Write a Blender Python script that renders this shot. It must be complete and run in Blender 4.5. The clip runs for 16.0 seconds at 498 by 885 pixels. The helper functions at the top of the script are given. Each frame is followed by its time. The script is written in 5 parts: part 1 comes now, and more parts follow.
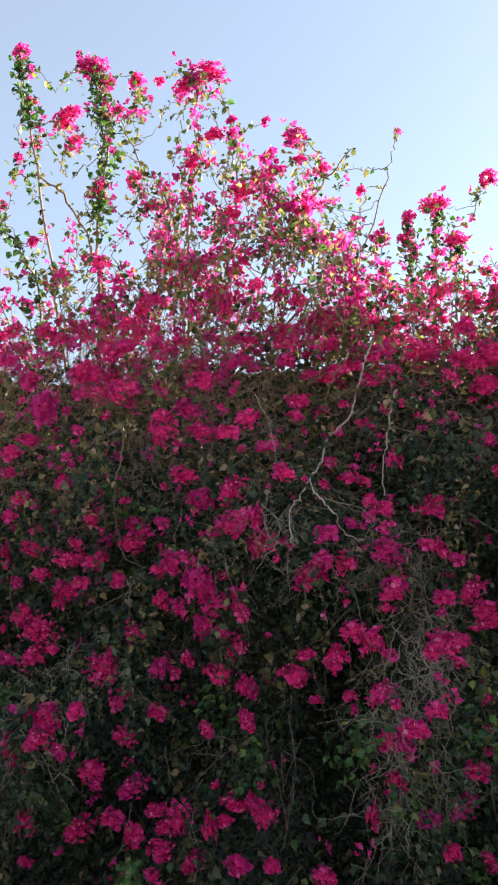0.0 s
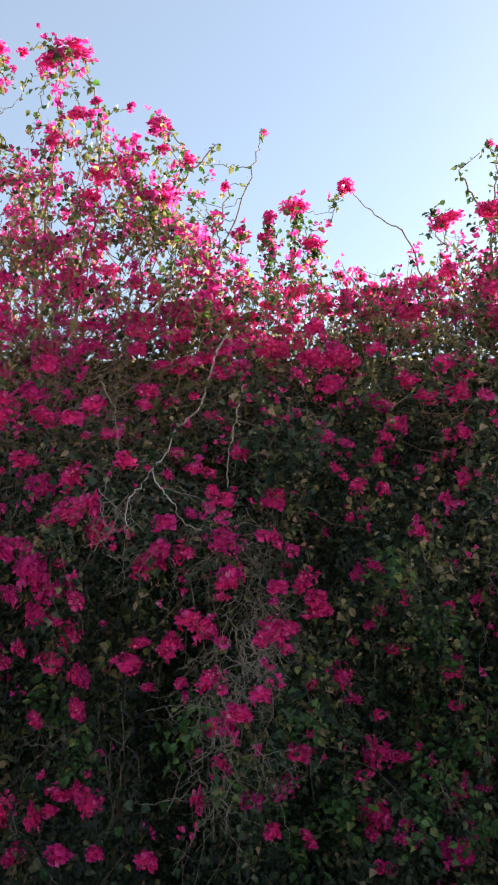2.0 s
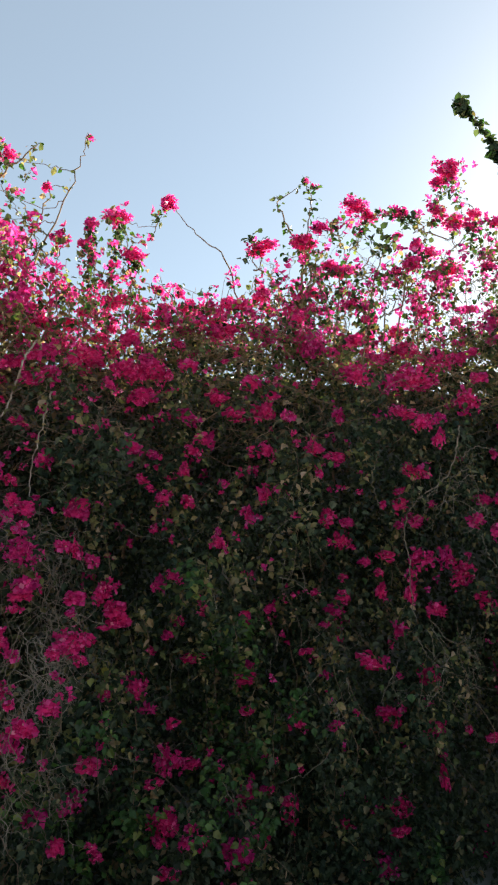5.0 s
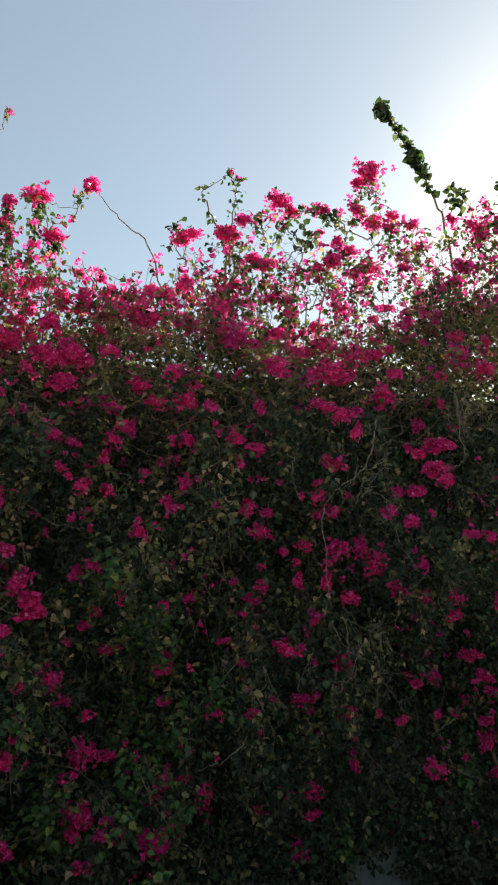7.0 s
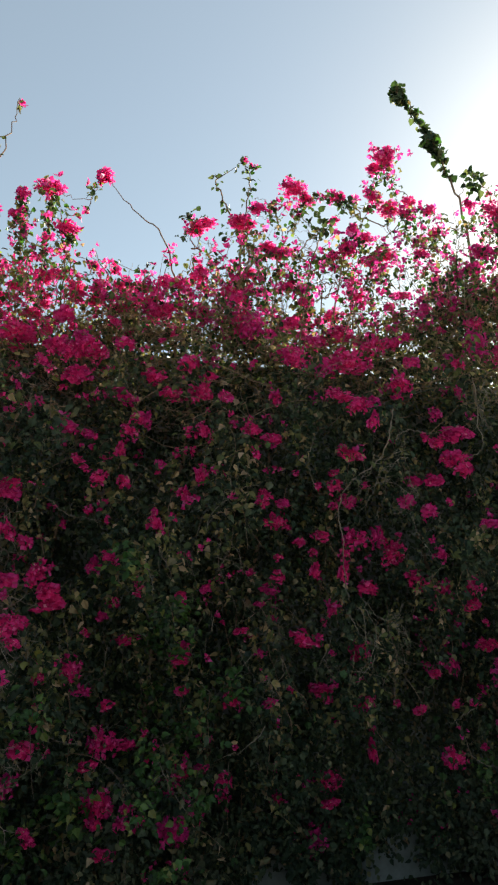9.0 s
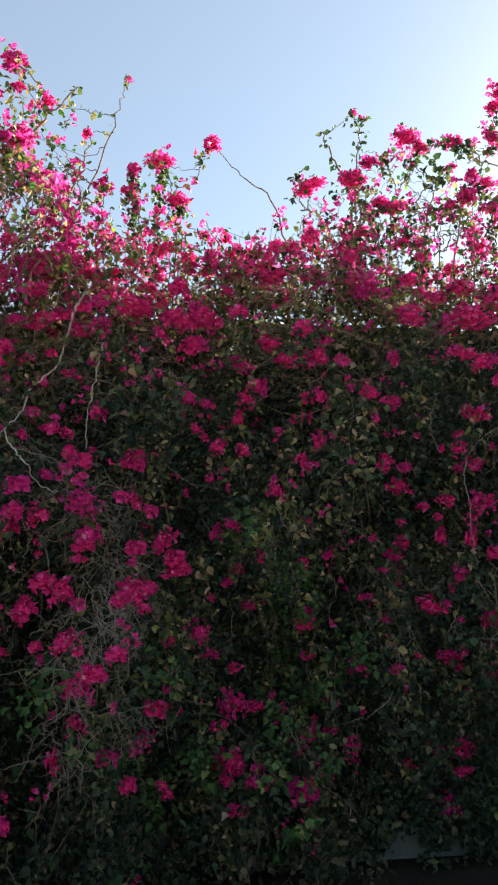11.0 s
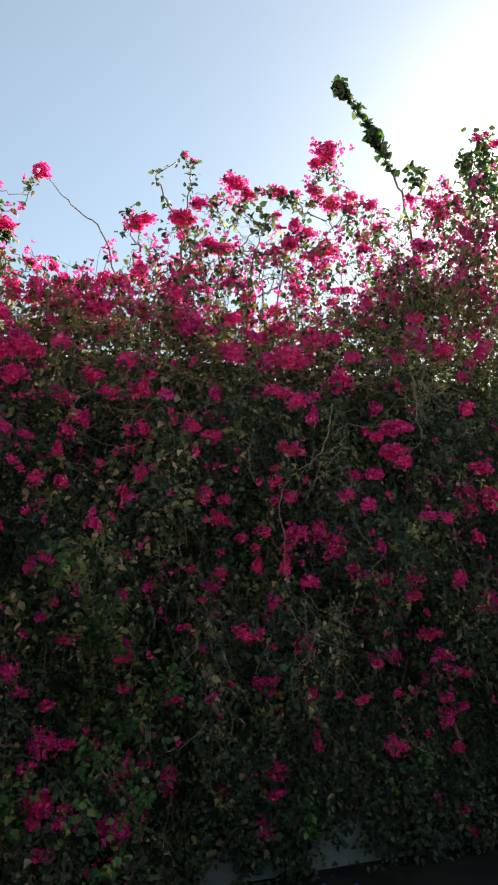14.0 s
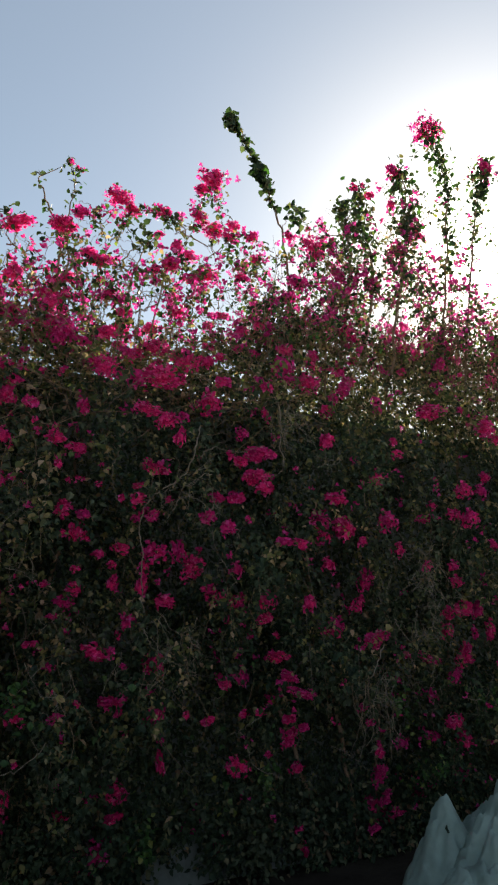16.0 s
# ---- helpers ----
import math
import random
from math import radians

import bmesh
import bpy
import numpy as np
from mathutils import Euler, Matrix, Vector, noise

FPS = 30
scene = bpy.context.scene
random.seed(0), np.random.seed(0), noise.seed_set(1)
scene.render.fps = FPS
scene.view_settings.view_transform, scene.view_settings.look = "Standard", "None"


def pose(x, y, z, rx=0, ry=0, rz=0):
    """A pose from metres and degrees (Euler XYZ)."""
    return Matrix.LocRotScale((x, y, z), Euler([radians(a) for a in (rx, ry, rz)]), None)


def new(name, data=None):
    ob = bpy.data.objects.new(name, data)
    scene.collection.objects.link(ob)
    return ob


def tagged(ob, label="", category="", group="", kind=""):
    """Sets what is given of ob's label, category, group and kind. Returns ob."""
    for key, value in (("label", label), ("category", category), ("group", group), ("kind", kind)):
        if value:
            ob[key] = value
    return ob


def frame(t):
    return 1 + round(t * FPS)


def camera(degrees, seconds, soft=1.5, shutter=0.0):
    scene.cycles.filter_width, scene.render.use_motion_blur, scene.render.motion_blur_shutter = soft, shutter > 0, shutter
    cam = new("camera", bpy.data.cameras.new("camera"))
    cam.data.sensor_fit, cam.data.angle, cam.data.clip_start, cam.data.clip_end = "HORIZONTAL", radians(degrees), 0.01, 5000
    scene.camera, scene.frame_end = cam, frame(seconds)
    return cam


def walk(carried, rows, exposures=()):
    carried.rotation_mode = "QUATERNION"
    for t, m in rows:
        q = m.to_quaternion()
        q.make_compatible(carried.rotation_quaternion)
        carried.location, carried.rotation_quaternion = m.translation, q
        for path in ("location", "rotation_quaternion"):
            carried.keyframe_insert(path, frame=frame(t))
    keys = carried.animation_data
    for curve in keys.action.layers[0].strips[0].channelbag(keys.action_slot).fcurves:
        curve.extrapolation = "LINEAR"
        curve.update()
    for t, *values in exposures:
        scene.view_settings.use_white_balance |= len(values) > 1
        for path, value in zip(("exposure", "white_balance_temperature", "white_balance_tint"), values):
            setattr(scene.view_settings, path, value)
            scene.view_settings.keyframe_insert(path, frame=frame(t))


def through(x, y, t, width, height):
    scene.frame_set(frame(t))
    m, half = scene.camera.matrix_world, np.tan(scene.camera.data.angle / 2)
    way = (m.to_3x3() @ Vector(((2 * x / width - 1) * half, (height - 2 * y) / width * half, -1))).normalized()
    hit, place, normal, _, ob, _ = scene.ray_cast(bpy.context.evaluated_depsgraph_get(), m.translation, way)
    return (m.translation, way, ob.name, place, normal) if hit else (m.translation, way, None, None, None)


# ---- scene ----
cam = camera(39.07, 16.0, soft=2.2)
# seconds, eye x y z, yaw, pitch, lean
PATH = [
    (0, 0.000, 0.000, 1.500, 13.43, 13.36, 0.95),
    (0.5, 0.043, 0.012, 1.467, 11.54, 14.01, 0.65),
    (1, 0.090, 0.006, 1.480, 9.53, 13.54, 1.18),
    (1.5, 0.121, 0.005, 1.476, 6.10, 13.32, 1.55),
    (2, 0.164, 0.007, 1.484, 3.73, 13.02, 1.14),
    (2.5, 0.199, 0.005, 1.487, 0.09, 13.29, 0.35),
    (3, 0.239, -0.012, 1.494, -2.59, 13.63, 0.06),
    (3.5, 0.234, -0.016, 1.488, -5.62, 13.15, 1.09),
    (4, 0.196, -0.028, 1.495, -7.38, 13.63, 0.51),
    (4.5, 0.220, -0.035, 1.489, -8.91, 13.77, 0.19),
    (5, 0.253, -0.051, 1.499, -10.57, 13.82, 0.62),
    (5.2, 0.241, -0.043, 1.488, -11.96, 14.06, 0.71),
    (7.3, 0.174, -0.021, 1.473, -18.31, 13.18, 0.01),
    (7.5, 0.160, -0.012, 1.482, -17.87, 12.59, -0.03),
    (8, 0.197, -0.030, 1.486, -16.64, 12.29, 0.24),
    (8.5, 0.192, -0.017, 1.486, -16.76, 12.44, 0.06),
    (9, 0.206, -0.026, 1.487, -16.71, 12.51, -0.11),
    (9.5, 0.207, -0.029, 1.485, -16.77, 12.02, 0.06),
    (10, 0.231, -0.041, 1.490, -12.20, 11.46, 0.53),
    (10.2, 0.185, 0.008, 1.476, -8.56, 9.73, 0.80),
    (12.3, 0.292, -0.033, 1.517, -6.49, 10.53, -0.66),
    (12.5, 0.301, -0.042, 1.510, -8.47, 10.62, -1.13),
    (13, 0.316, -0.071, 1.507, -11.45, 11.10, -1.78),
    (13.5, 0.321, -0.070, 1.515, -15.72, 11.36, -1.76),
    (14, 0.336, -0.086, 1.512, -19.29, 11.69, -1.46),
    (14.5, 0.353, -0.085, 1.513, -22.53, 11.61, -1.00),
    (15, 0.348, -0.099, 1.512, -25.45, 12.29, -0.74),
    (15.5, 0.341, -0.108, 1.505, -28.08, 12.84, 0.20),
    (16, 0.313, -0.106, 1.516, -30.64, 13.12, 0.54),
]
walk(cam, [(t, pose(x, y, z, 0, 0, yaw) @ pose(0, 0, 0, 90 + pitch) @ pose(0, 0, 0, 0, 0, lean)) for t, x, y, z, yaw, pitch, lean in PATH],
     exposures=[(0.0, 2.3, 6730, 10), (1.5, 2.22, 6700, 9), (2.5, 2.05, 6680, 7), (5.0, 1.86, 7090, 4), (7.3, 1.6, 7240, 2), (9.5, 1.6, 7240, 2), (10.0, 1.66, 7020, 3), (12.3, 2.1, 6600, 6),
                (13.0, 1.98, 6650, 5), (14.5, 1.68, 6980, 4), (16.0, 1.33, 6950, 6)])

# ---------------------------------------------------------------- light
SUN_AZIMUTH, SUN_HEIGHT = 50.3, 26.5
world = bpy.data.worlds.new("hazy_sky")
scene.world = world
world.use_nodes = True
wn = world.node_tree
sky = wn.nodes.new("ShaderNodeTexSky")
sky.sky_type, sky.sun_disc = "NISHITA", False
sky.sun_elevation, sky.sun_rotation = radians(SUN_HEIGHT), radians(SUN_AZIMUTH)
sky.air_density, sky.dust_density, sky.ozone_density = 1.0, 0.5, 1.0
# an even pale haze lies over the clear sky
haze = wn.nodes.new("ShaderNodeMix")
haze.data_type, haze.blend_type = "RGBA", "ADD"
haze.inputs[0].default_value = 1.0
haze.inputs[7].default_value = (1.1, 1.16, 1.17, 1)
wn.links.new(sky.outputs[0], haze.inputs[6])
# the bright aureole of dusty air round the sun
at = wn.nodes.new("ShaderNodeTexCoord")
near = wn.nodes.new("ShaderNodeVectorMath")
near.operation = "DOT_PRODUCT"
near.inputs[1].default_value = (math.sin(radians(SUN_AZIMUTH)) * math.cos(radians(SUN_HEIGHT)), math.cos(radians(SUN_AZIMUTH)) * math.cos(radians(SUN_HEIGHT)), math.sin(radians(SUN_HEIGHT)))
wn.links.new(at.outputs["Generated"], near.inputs[0])
whole = haze.outputs[2]
for power, peak in ((50, 3.0), (260, 40.0)):
    halo = wn.nodes.new("ShaderNodeMath")
    halo.operation = "POWER"
    halo.inputs[1].default_value = power
    positive = wn.nodes.new("ShaderNodeMath")
    positive.operation = "MAXIMUM"
    wn.links.new(near.outputs["Value"], positive.inputs[0])
    wn.links.new(positive.outputs[0], halo.inputs[0])
    add = wn.nodes.new("ShaderNodeMix")
    add.data_type, add.blend_type, add.clamp_factor = "RGBA", "ADD", False
    add.inputs[7].default_value = (peak, peak * 0.97, peak * 0.93, 1)
    wn.links.new(halo.outputs[0], add.inputs[0])
    wn.links.new(whole, add.inputs[6])
    whole = add.outputs[2]
wn.links.new(whole, wn.nodes["Background"].inputs[0])
wn.nodes["Background"].inputs[1].default_value = 0.05
lamp = bpy.data.lights.new("sun", "SUN")
lamp.energy, lamp.angle, lamp.color = 5.0, radians(0.6), (1.0, 0.93, 0.82)
sun = new("sun", lamp)
sun.rotation_euler = (radians(90 - SUN_HEIGHT), 0, radians(180 - SUN_AZIMUTH))


# ---------------------------------------------------------------- materials
def material(name, rough=0.6, spec=0.3):
    m = bpy.data.materials.new(name)
    m.use_nodes = True
    nt = m.node_tree
    b = nt.nodes["Principled BSDF"]
    b.inputs["Roughness"].default_value = rough
    b.inputs["Specular IOR Level"].default_value = spec
    return m, nt, b


def ramp(nt, source, stops):
    r = nt.nodes.new("ShaderNodeValToRGB")
    while len(r.color_ramp.elements) < len(stops):
        r.color_ramp.elements.new(0.5)
    for e, (at, col) in zip(r.color_ramp.elements, stops):
        e.position, e.color = at, (*col, 1)
    nt.links.new(source, r.inputs[0])
    return r.outputs[0]


def noise_node(nt, scale, detail=4.0, rough=0.6):
    c = nt.nodes.new("ShaderNodeTexCoord")
    n = nt.nodes.new("ShaderNodeTexNoise")
    n.inputs["Scale"].default_value, n.inputs["Detail"].default_value, n.inputs["Roughness"].default_value = scale, detail, rough
    nt.links.new(c.outputs["Object"], n.inputs["Vector"])
    return n.outputs["Fac"]


def mixed(nt, a, b, fac, mode="MIX"):
    m = nt.nodes.new("ShaderNodeMix")
    m.data_type, m.blend_type = "RGBA", mode
    for sock, v in ((m.inputs[0], fac), (m.inputs[6], a), (m.inputs[7], b)):
        if isinstance(v, (int, float)):
            sock.default_value = v
        elif isinstance(v, tuple):
            sock.default_value = (*v, 1)
        else:
            nt.links.new(v, sock)
    return m.outputs[2]


def bump(nt, b, height, strength=0.3, distance=0.01):
    n = nt.nodes.new("ShaderNodeBump")
    n.inputs["Strength"].default_value, n.inputs["Distance"].default_value = strength, distance
    nt.links.new(height, n.inputs["Height"])
    nt.links.new(n.outputs[0], b.inputs["Normal"])


def thin(name, stops, through, tint, rough, spec, per_object=False, dry=None, aged=None):
    """A thin leaf or bract: its colour varies from piece to piece, and light passes through it."""
    m, nt, b = material(name, rough, spec)
    if per_object:
        pick = nt.nodes.new("ShaderNodeObjectInfo").outputs["Random"]
    else:
        pick = nt.nodes.new("ShaderNodeNewGeometry").outputs["Random Per Island"]
    col = ramp(nt, pick, stops)
    if dry:
        col = mixed(nt, col, dry, ramp(nt, noise_node(nt, 1.4, 3.0), [(0.45, (0, 0, 0)), (0.68, (0.5, 0.5, 0.5))]))
    if aged:
        col = mixed(nt, col, aged, ramp(nt, nt.nodes.new("ShaderNodeObjectInfo").outputs["Random"], [(0.5, (0, 0, 0)), (1.0, (0.32, 0.32, 0.32))]))
    patch = noise_node(nt, 9.0)
    col = mixed(nt, col, ramp(nt, patch, [(0.3, (0.55, 0.55, 0.55)), (0.7, (1.25, 1.2, 1.15))]), 0.8, "MULTIPLY")
    nt.links.new(col, b.inputs["Base Color"])
    tr = nt.nodes.new("ShaderNodeBsdfTranslucent")
    nt.links.new(mixed(nt, col, tint, 1.0, "MULTIPLY"), tr.inputs[0])
    mix = nt.nodes.new("ShaderNodeMixShader")
    mix.inputs[0].default_value = through
    nt.links.new(b.outputs[0], mix.inputs[1])
    nt.links.new(tr.outputs[0], mix.inputs[2])
    nt.links.new(mix.outputs[0], nt.nodes["Material Output"].inputs[0])
    return m


LEAF_STOPS = [(0.0, (0.013, 0.027, 0.018)), (0.35, (0.025, 0.047, 0.029)), (0.65, (0.044, 0.072, 0.043)),
              (0.86, (0.11, 0.14, 0.091)), (0.95, (0.21, 0.2, 0.12)), (1.0, (0.2, 0.12, 0.085))]
YOUNG_STOPS = [(0.0, (0.07, 0.10, 0.042)), (0.4, (0.15, 0.172, 0.072)), (0.7, (0.26, 0.245, 0.105)), (0.9, (0.42, 0.315, 0.18)), (1.0, (0.56, 0.42, 0.31))]
FRESH_STOPS = [(0.0, (0.028, 0.075, 0.022)), (0.5, (0.05, 0.12, 0.035)), (0.85, (0.09, 0.18, 0.05)), (1.0, (0.27, 0.27, 0.09))]
BRACT_STOPS = [(0.0, (0.48, 0.014, 0.135)), (0.2, (0.70, 0.024, 0.20)), (0.5, (0.85, 0.042, 0.27)), (0.8, (0.89, 0.065, 0.355)), (0.94, (0.9, 0.13, 0.45)), (1.0, (0.86, 0.29, 0.47))]
leaf_mat = thin("bougainvillea_leaf", LEAF_STOPS, 0.27, (1.7, 2.0, 0.8), 0.5, 0.18, dry=(0.075, 0.076, 0.052))
lone_leaf_mat = thin("bougainvillea_single_leaf", LEAF_STOPS, 0.28, (1.6, 1.9, 0.7), 0.45, 0.35, True)
lone_fresh_mat = thin("fresh_single_leaf", [(0.0, (0.03, 0.07, 0.028)), (0.55, (0.055, 0.115, 0.045)), (0.85, (0.10, 0.16, 0.055)), (1.0, (0.25, 0.23, 0.06))], 0.25, (1.5, 1.8, 0.8), 0.5, 0.2, True)
young_mat = thin("pale_leaf", YOUNG_STOPS, 0.42, (1.35, 1.3, 0.95), 0.55, 0.15)
# serves real fresh tufts and also leaves coloured to look sunlit
fresh_mat = thin("fresh_and_sunlit_leaf", FRESH_STOPS, 0.36, (1.6, 1.9, 0.8), 0.42, 0.35)
bract_mat = thin("magenta_bract", BRACT_STOPS, 0.48, (1.15, 1.55, 1.4), 0.6, 0.15, aged=(0.40, 0.02, 0.26))


def plain(name, stops, scale, rough, spec, strength=0.3, distance=0.01, fine=6.0):
    m, nt, b = material(name, rough, spec)
    col = ramp(nt, noise_node(nt, scale), stops)
    grain = noise_node(nt, scale * fine, 6.0, 0.7)
    col = mixed(nt, col, ramp(nt, grain, [(0.3, (0.7, 0.7, 0.7)), (0.7, (1.15, 1.15, 1.15))]), 0.7, "MULTIPLY")
    nt.links.new(col, b.inputs["Base Color"])
    bump(nt, b, grain, strength, distance)
    return m


tangle_mat = plain("pale_dry_twig", [(0.3, (0.17, 0.14, 0.11)), (0.7, (0.33, 0.28, 0.225))], 12, 0.9, 0.1, 0.3, 0.002)
floret_mat = plain("cream_floret", [(0.3, (0.55, 0.42, 0.33)), (0.7, (0.72, 0.62, 0.5))], 40, 0.6, 0.2)
bark_mat = plain("grey_brown_bark", [(0.3, (0.17, 0.108, 0.075)), (0.7, (0.33, 0.23, 0.16))], 14, 0.85, 0.15, 0.5, 0.003)
pale_bark_mat = plain("pale_dry_bark", [(0.3, (0.31, 0.26, 0.22)), (0.7, (0.54, 0.47, 0.41))], 16, 0.85, 0.15, 0.5, 0.003)
dry_mat = plain("dry_twig_wood", [(0.3, (0.12, 0.095, 0.075)), (0.7, (0.24, 0.2, 0.16))], 12, 0.9, 0.1, 0.3, 0.002)
# white plaster whose deep shade is put into this dark grey-green
wall_mat = plain("shaded_white_plaster", [(0.25, (0.11, 0.13, 0.123)), (0.5, (0.21, 0.24, 0.23)), (0.75, (0.3, 0.33, 0.32))], 2.2, 0.9, 0.15, 0.35, 0.006, 9.0)
# dark, to hold down the light from the added street wall
street_mat = plain("dark_street_plaster", [(0.3, (0.095, 0.09, 0.082)), (0.7, (0.15, 0.143, 0.13))], 1.5, 0.9, 0.15, 0.3, 0.006, 9.0)
soil_mat = plain("dark_soil", [(0.3, (0.022, 0.018, 0.015)), (0.7, (0.05, 0.042, 0.034))], 3.0, 0.95, 0.1, 0.8, 0.02, 8.0)
# pale so that the added road throws sunlight back at the hedge
road_mat = plain("pale_bounce_concrete", [(0.3, (0.33, 0.31, 0.28)), (0.7, (0.46, 0.435, 0.395))], 1.6, 0.9, 0.2, 0.5, 0.01, 30.0)
kerb_mat = plain("kerb_concrete", [(0.3, (0.26, 0.25, 0.23)), (0.7, (0.4, 0.39, 0.36))], 4.0, 0.9, 0.2, 0.5, 0.006, 10.0)
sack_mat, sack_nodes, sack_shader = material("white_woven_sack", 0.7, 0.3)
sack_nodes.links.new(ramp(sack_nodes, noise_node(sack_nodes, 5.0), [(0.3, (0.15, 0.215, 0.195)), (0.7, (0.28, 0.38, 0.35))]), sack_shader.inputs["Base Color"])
crumple = noise_node(sack_nodes, 8.0, 4.0, 0.55)
crumple.node.noise_type = "RIDGED_MULTIFRACTAL"
bump(sack_nodes, sack_shader, crumple, 0.8, 0.04)
blue_mat = plain("blue_plastic_sheet", [(0.3, (0.012, 0.07, 0.26)), (0.7, (0.02, 0.12, 0.40))], 6.0, 0.4, 0.5, 0.2, 0.004, 6.0)


# ---------------------------------------------------------------- mesh tools
rng = np.random.default_rng(11)


def mesh(name, verts, faces, mats, index=None, smooth=False):
    """A mesh from arrays: faces is an (n, 3) or (n, 4) array."""
    verts, faces = np.asarray(verts, np.float32), np.asarray(faces, np.int32)
    me = bpy.data.meshes.new(name)
    me.vertices.add(len(verts))
    me.vertices.foreach_set("co", verts.ravel())
    k = faces.shape[1]
    me.loops.add(faces.size)
    me.loops.foreach_set("vertex_index", faces.ravel())
    me.polygons.add(len(faces))
    me.polygons.foreach_set("loop_start", np.arange(len(faces), dtype=np.int32) * k)
    me.polygons.foreach_set("use_smooth", np.full(len(faces), smooth))
    for m in mats:
        me.materials.append(m)
    if index is not None:
        me.polygons.foreach_set("material_index", np.asarray(index, np.int32))
    me.update(calc_edges=True)
    return me


def part(name, me, parent, at=(0, 0, 0), label="", kind=""):
    """Links a mesh as a part of a thing; at is in the thing's own space."""
    ob = new(name, me)
    ob.parent = parent
    ob.location = at
    return tagged(ob, label, kind=kind)


def from_bm(name, bm, mats, smooth=False):
    me = bpy.data.meshes.new(name)
    bm.to_mesh(me)
    bm.free()
    for m in mats:
        me.materials.append(m)
    if smooth:
        me.polygons.foreach_set("use_smooth", np.full(len(me.polygons), True))
    return me


def unit(v):
    return v / np.maximum(np.linalg.norm(v, axis=-1, keepdims=True), 1e-6)


OVATE = np.array([(0, 0.45, 0.0), (0, 0, 0), (-0.40, 0.27, 0.10), (-0.29, 0.63, 0.12), (0, 1, -0.10), (0.29, 0.63, 0.12), (0.40, 0.27, 0.10)])
OVATE_FACES = np.array([(0, 1, 6), (0, 6, 5), (0, 5, 4), (0, 4, 3), (0, 3, 2), (0, 2, 1)])
KITE = np.array([(0, 0.5, -0.05), (0, 0, 0), (-0.42, 0.5, 0.12), (0, 1, 0.02), (0.42, 0.5, 0.12)])
KITE_FACES = np.array([(0, 1, 4), (0, 4, 3), (0, 3, 2), (0, 2, 1)])


def blades(pos, ahead, face, length, width, shape=OVATE, faces=OVATE_FACES):
    """Many leaf-shaped pieces at once: vertices and faces."""
    y = unit(ahead)
    x = unit(np.cross(y, face))
    z = np.cross(x, y)
    n = len(pos)
    s = (length * np.ones(n))[:, None, None]
    w = (width * np.ones(n))[:, None, None]
    curl = rng.uniform(0.3, 1.8, n)[:, None, None]
    local = shape[None]
    v = pos[:, None] + s * (local[..., 0:1] * w * x[:, None] + local[..., 1:2] * y[:, None] + local[..., 2:3] * curl * z[:, None])
    f = faces[None] + (np.arange(n) * len(shape))[:, None, None]
    return v.reshape(-1, 3), f.reshape(-1, 3)


def flowers(pos, axis, size, shape=KITE, faces=KITE_FACES, broad=0.98):
    """Three papery bracts round each axis."""
    n = len(pos)
    a = unit(axis)
    side = unit(np.cross(a, rng.normal(size=(n, 3))))
    other = np.cross(a, side)
    allv, allf, base = [], [], 0
    for k in range(3):
        ang = 2 * math.pi * k / 3 + rng.uniform(-0.25, 0.25, n)
        out = np.cos(ang)[:, None] * side + np.sin(ang)[:, None] * other
        lift = rng.uniform(0.25, 1.1, n)[:, None]
        v, f = blades(pos, out + a * lift, a - out * lift, size * rng.uniform(0.8, 1.15, n), broad, shape, faces)
        allv.append(v)
        allf.append(f + base)
        base += len(v)
    return np.concatenate(allv), np.concatenate(allf)


def tube(points, radii, sides=5):
    """A tapering tube along a line of points."""
    p = np.asarray(points, float)
    r = np.asarray(radii, float) * np.ones(len(p))
    d = unit(np.gradient(p, axis=0))
    ref = np.where(np.abs(d[:, 2:3]) > 0.9, [[1.0, 0, 0]], [[0, 0, 1.0]])
    a = unit(np.cross(d, ref))
    b = np.cross(d, a)
    ang = np.arange(sides) * 2 * math.pi / sides
    ring = p[:, None] + r[:, None, None] * (np.cos(ang)[None, :, None] * a[:, None] + np.sin(ang)[None, :, None] * b[:, None])
    i, j = np.meshgrid(np.arange(len(p) - 1), np.arange(sides), indexing="ij")
    k = (j + 1) % sides
    f = np.stack([i * sides + j, i * sides + k, (i + 1) * sides + k, (i + 1) * sides + j], -1).reshape(-1, 4)
    return ring.reshape(-1, 3), f


def bent(points, steps=6, wobble=0.0):
    """A smooth line through a few points (Catmull-Rom), a little crooked."""
    p = np.asarray(points, float)
    p = np.concatenate([[2 * p[0] - p[1]], p, [2 * p[-1] - p[-2]]])
    out = []
    for i in range(1, len(p) - 2):
        for t in np.arange(steps) / steps:
            a, b, c, d = p[i - 1], p[i], p[i + 1], p[i + 2]
            out.append(0.5 * (2 * b + (c - a) * t + (2 * a - 5 * b + 4 * c - d) * t * t + (3 * b - a - 3 * c + d) * t ** 3))
    out.append(p[-2])
    out = np.array(out)
    out[1:-1] += rng.normal(size=(len(out) - 2, 3)) * wobble
    return out


class Heap:
    """Gathers pieces for one joined mesh."""

    def __init__(self):
        self.v, self.f, self.n = [], [], 0

    def add(self, vf):
        v, f = vf
        self.v.append(v)
        self.f.append(f + self.n)
        self.n += len(v)

    def build(self, name, mats, base, smooth=False):
        return mesh(name, np.concatenate(self.v) - np.asarray(base), np.concatenate(self.f), mats, smooth=smooth)


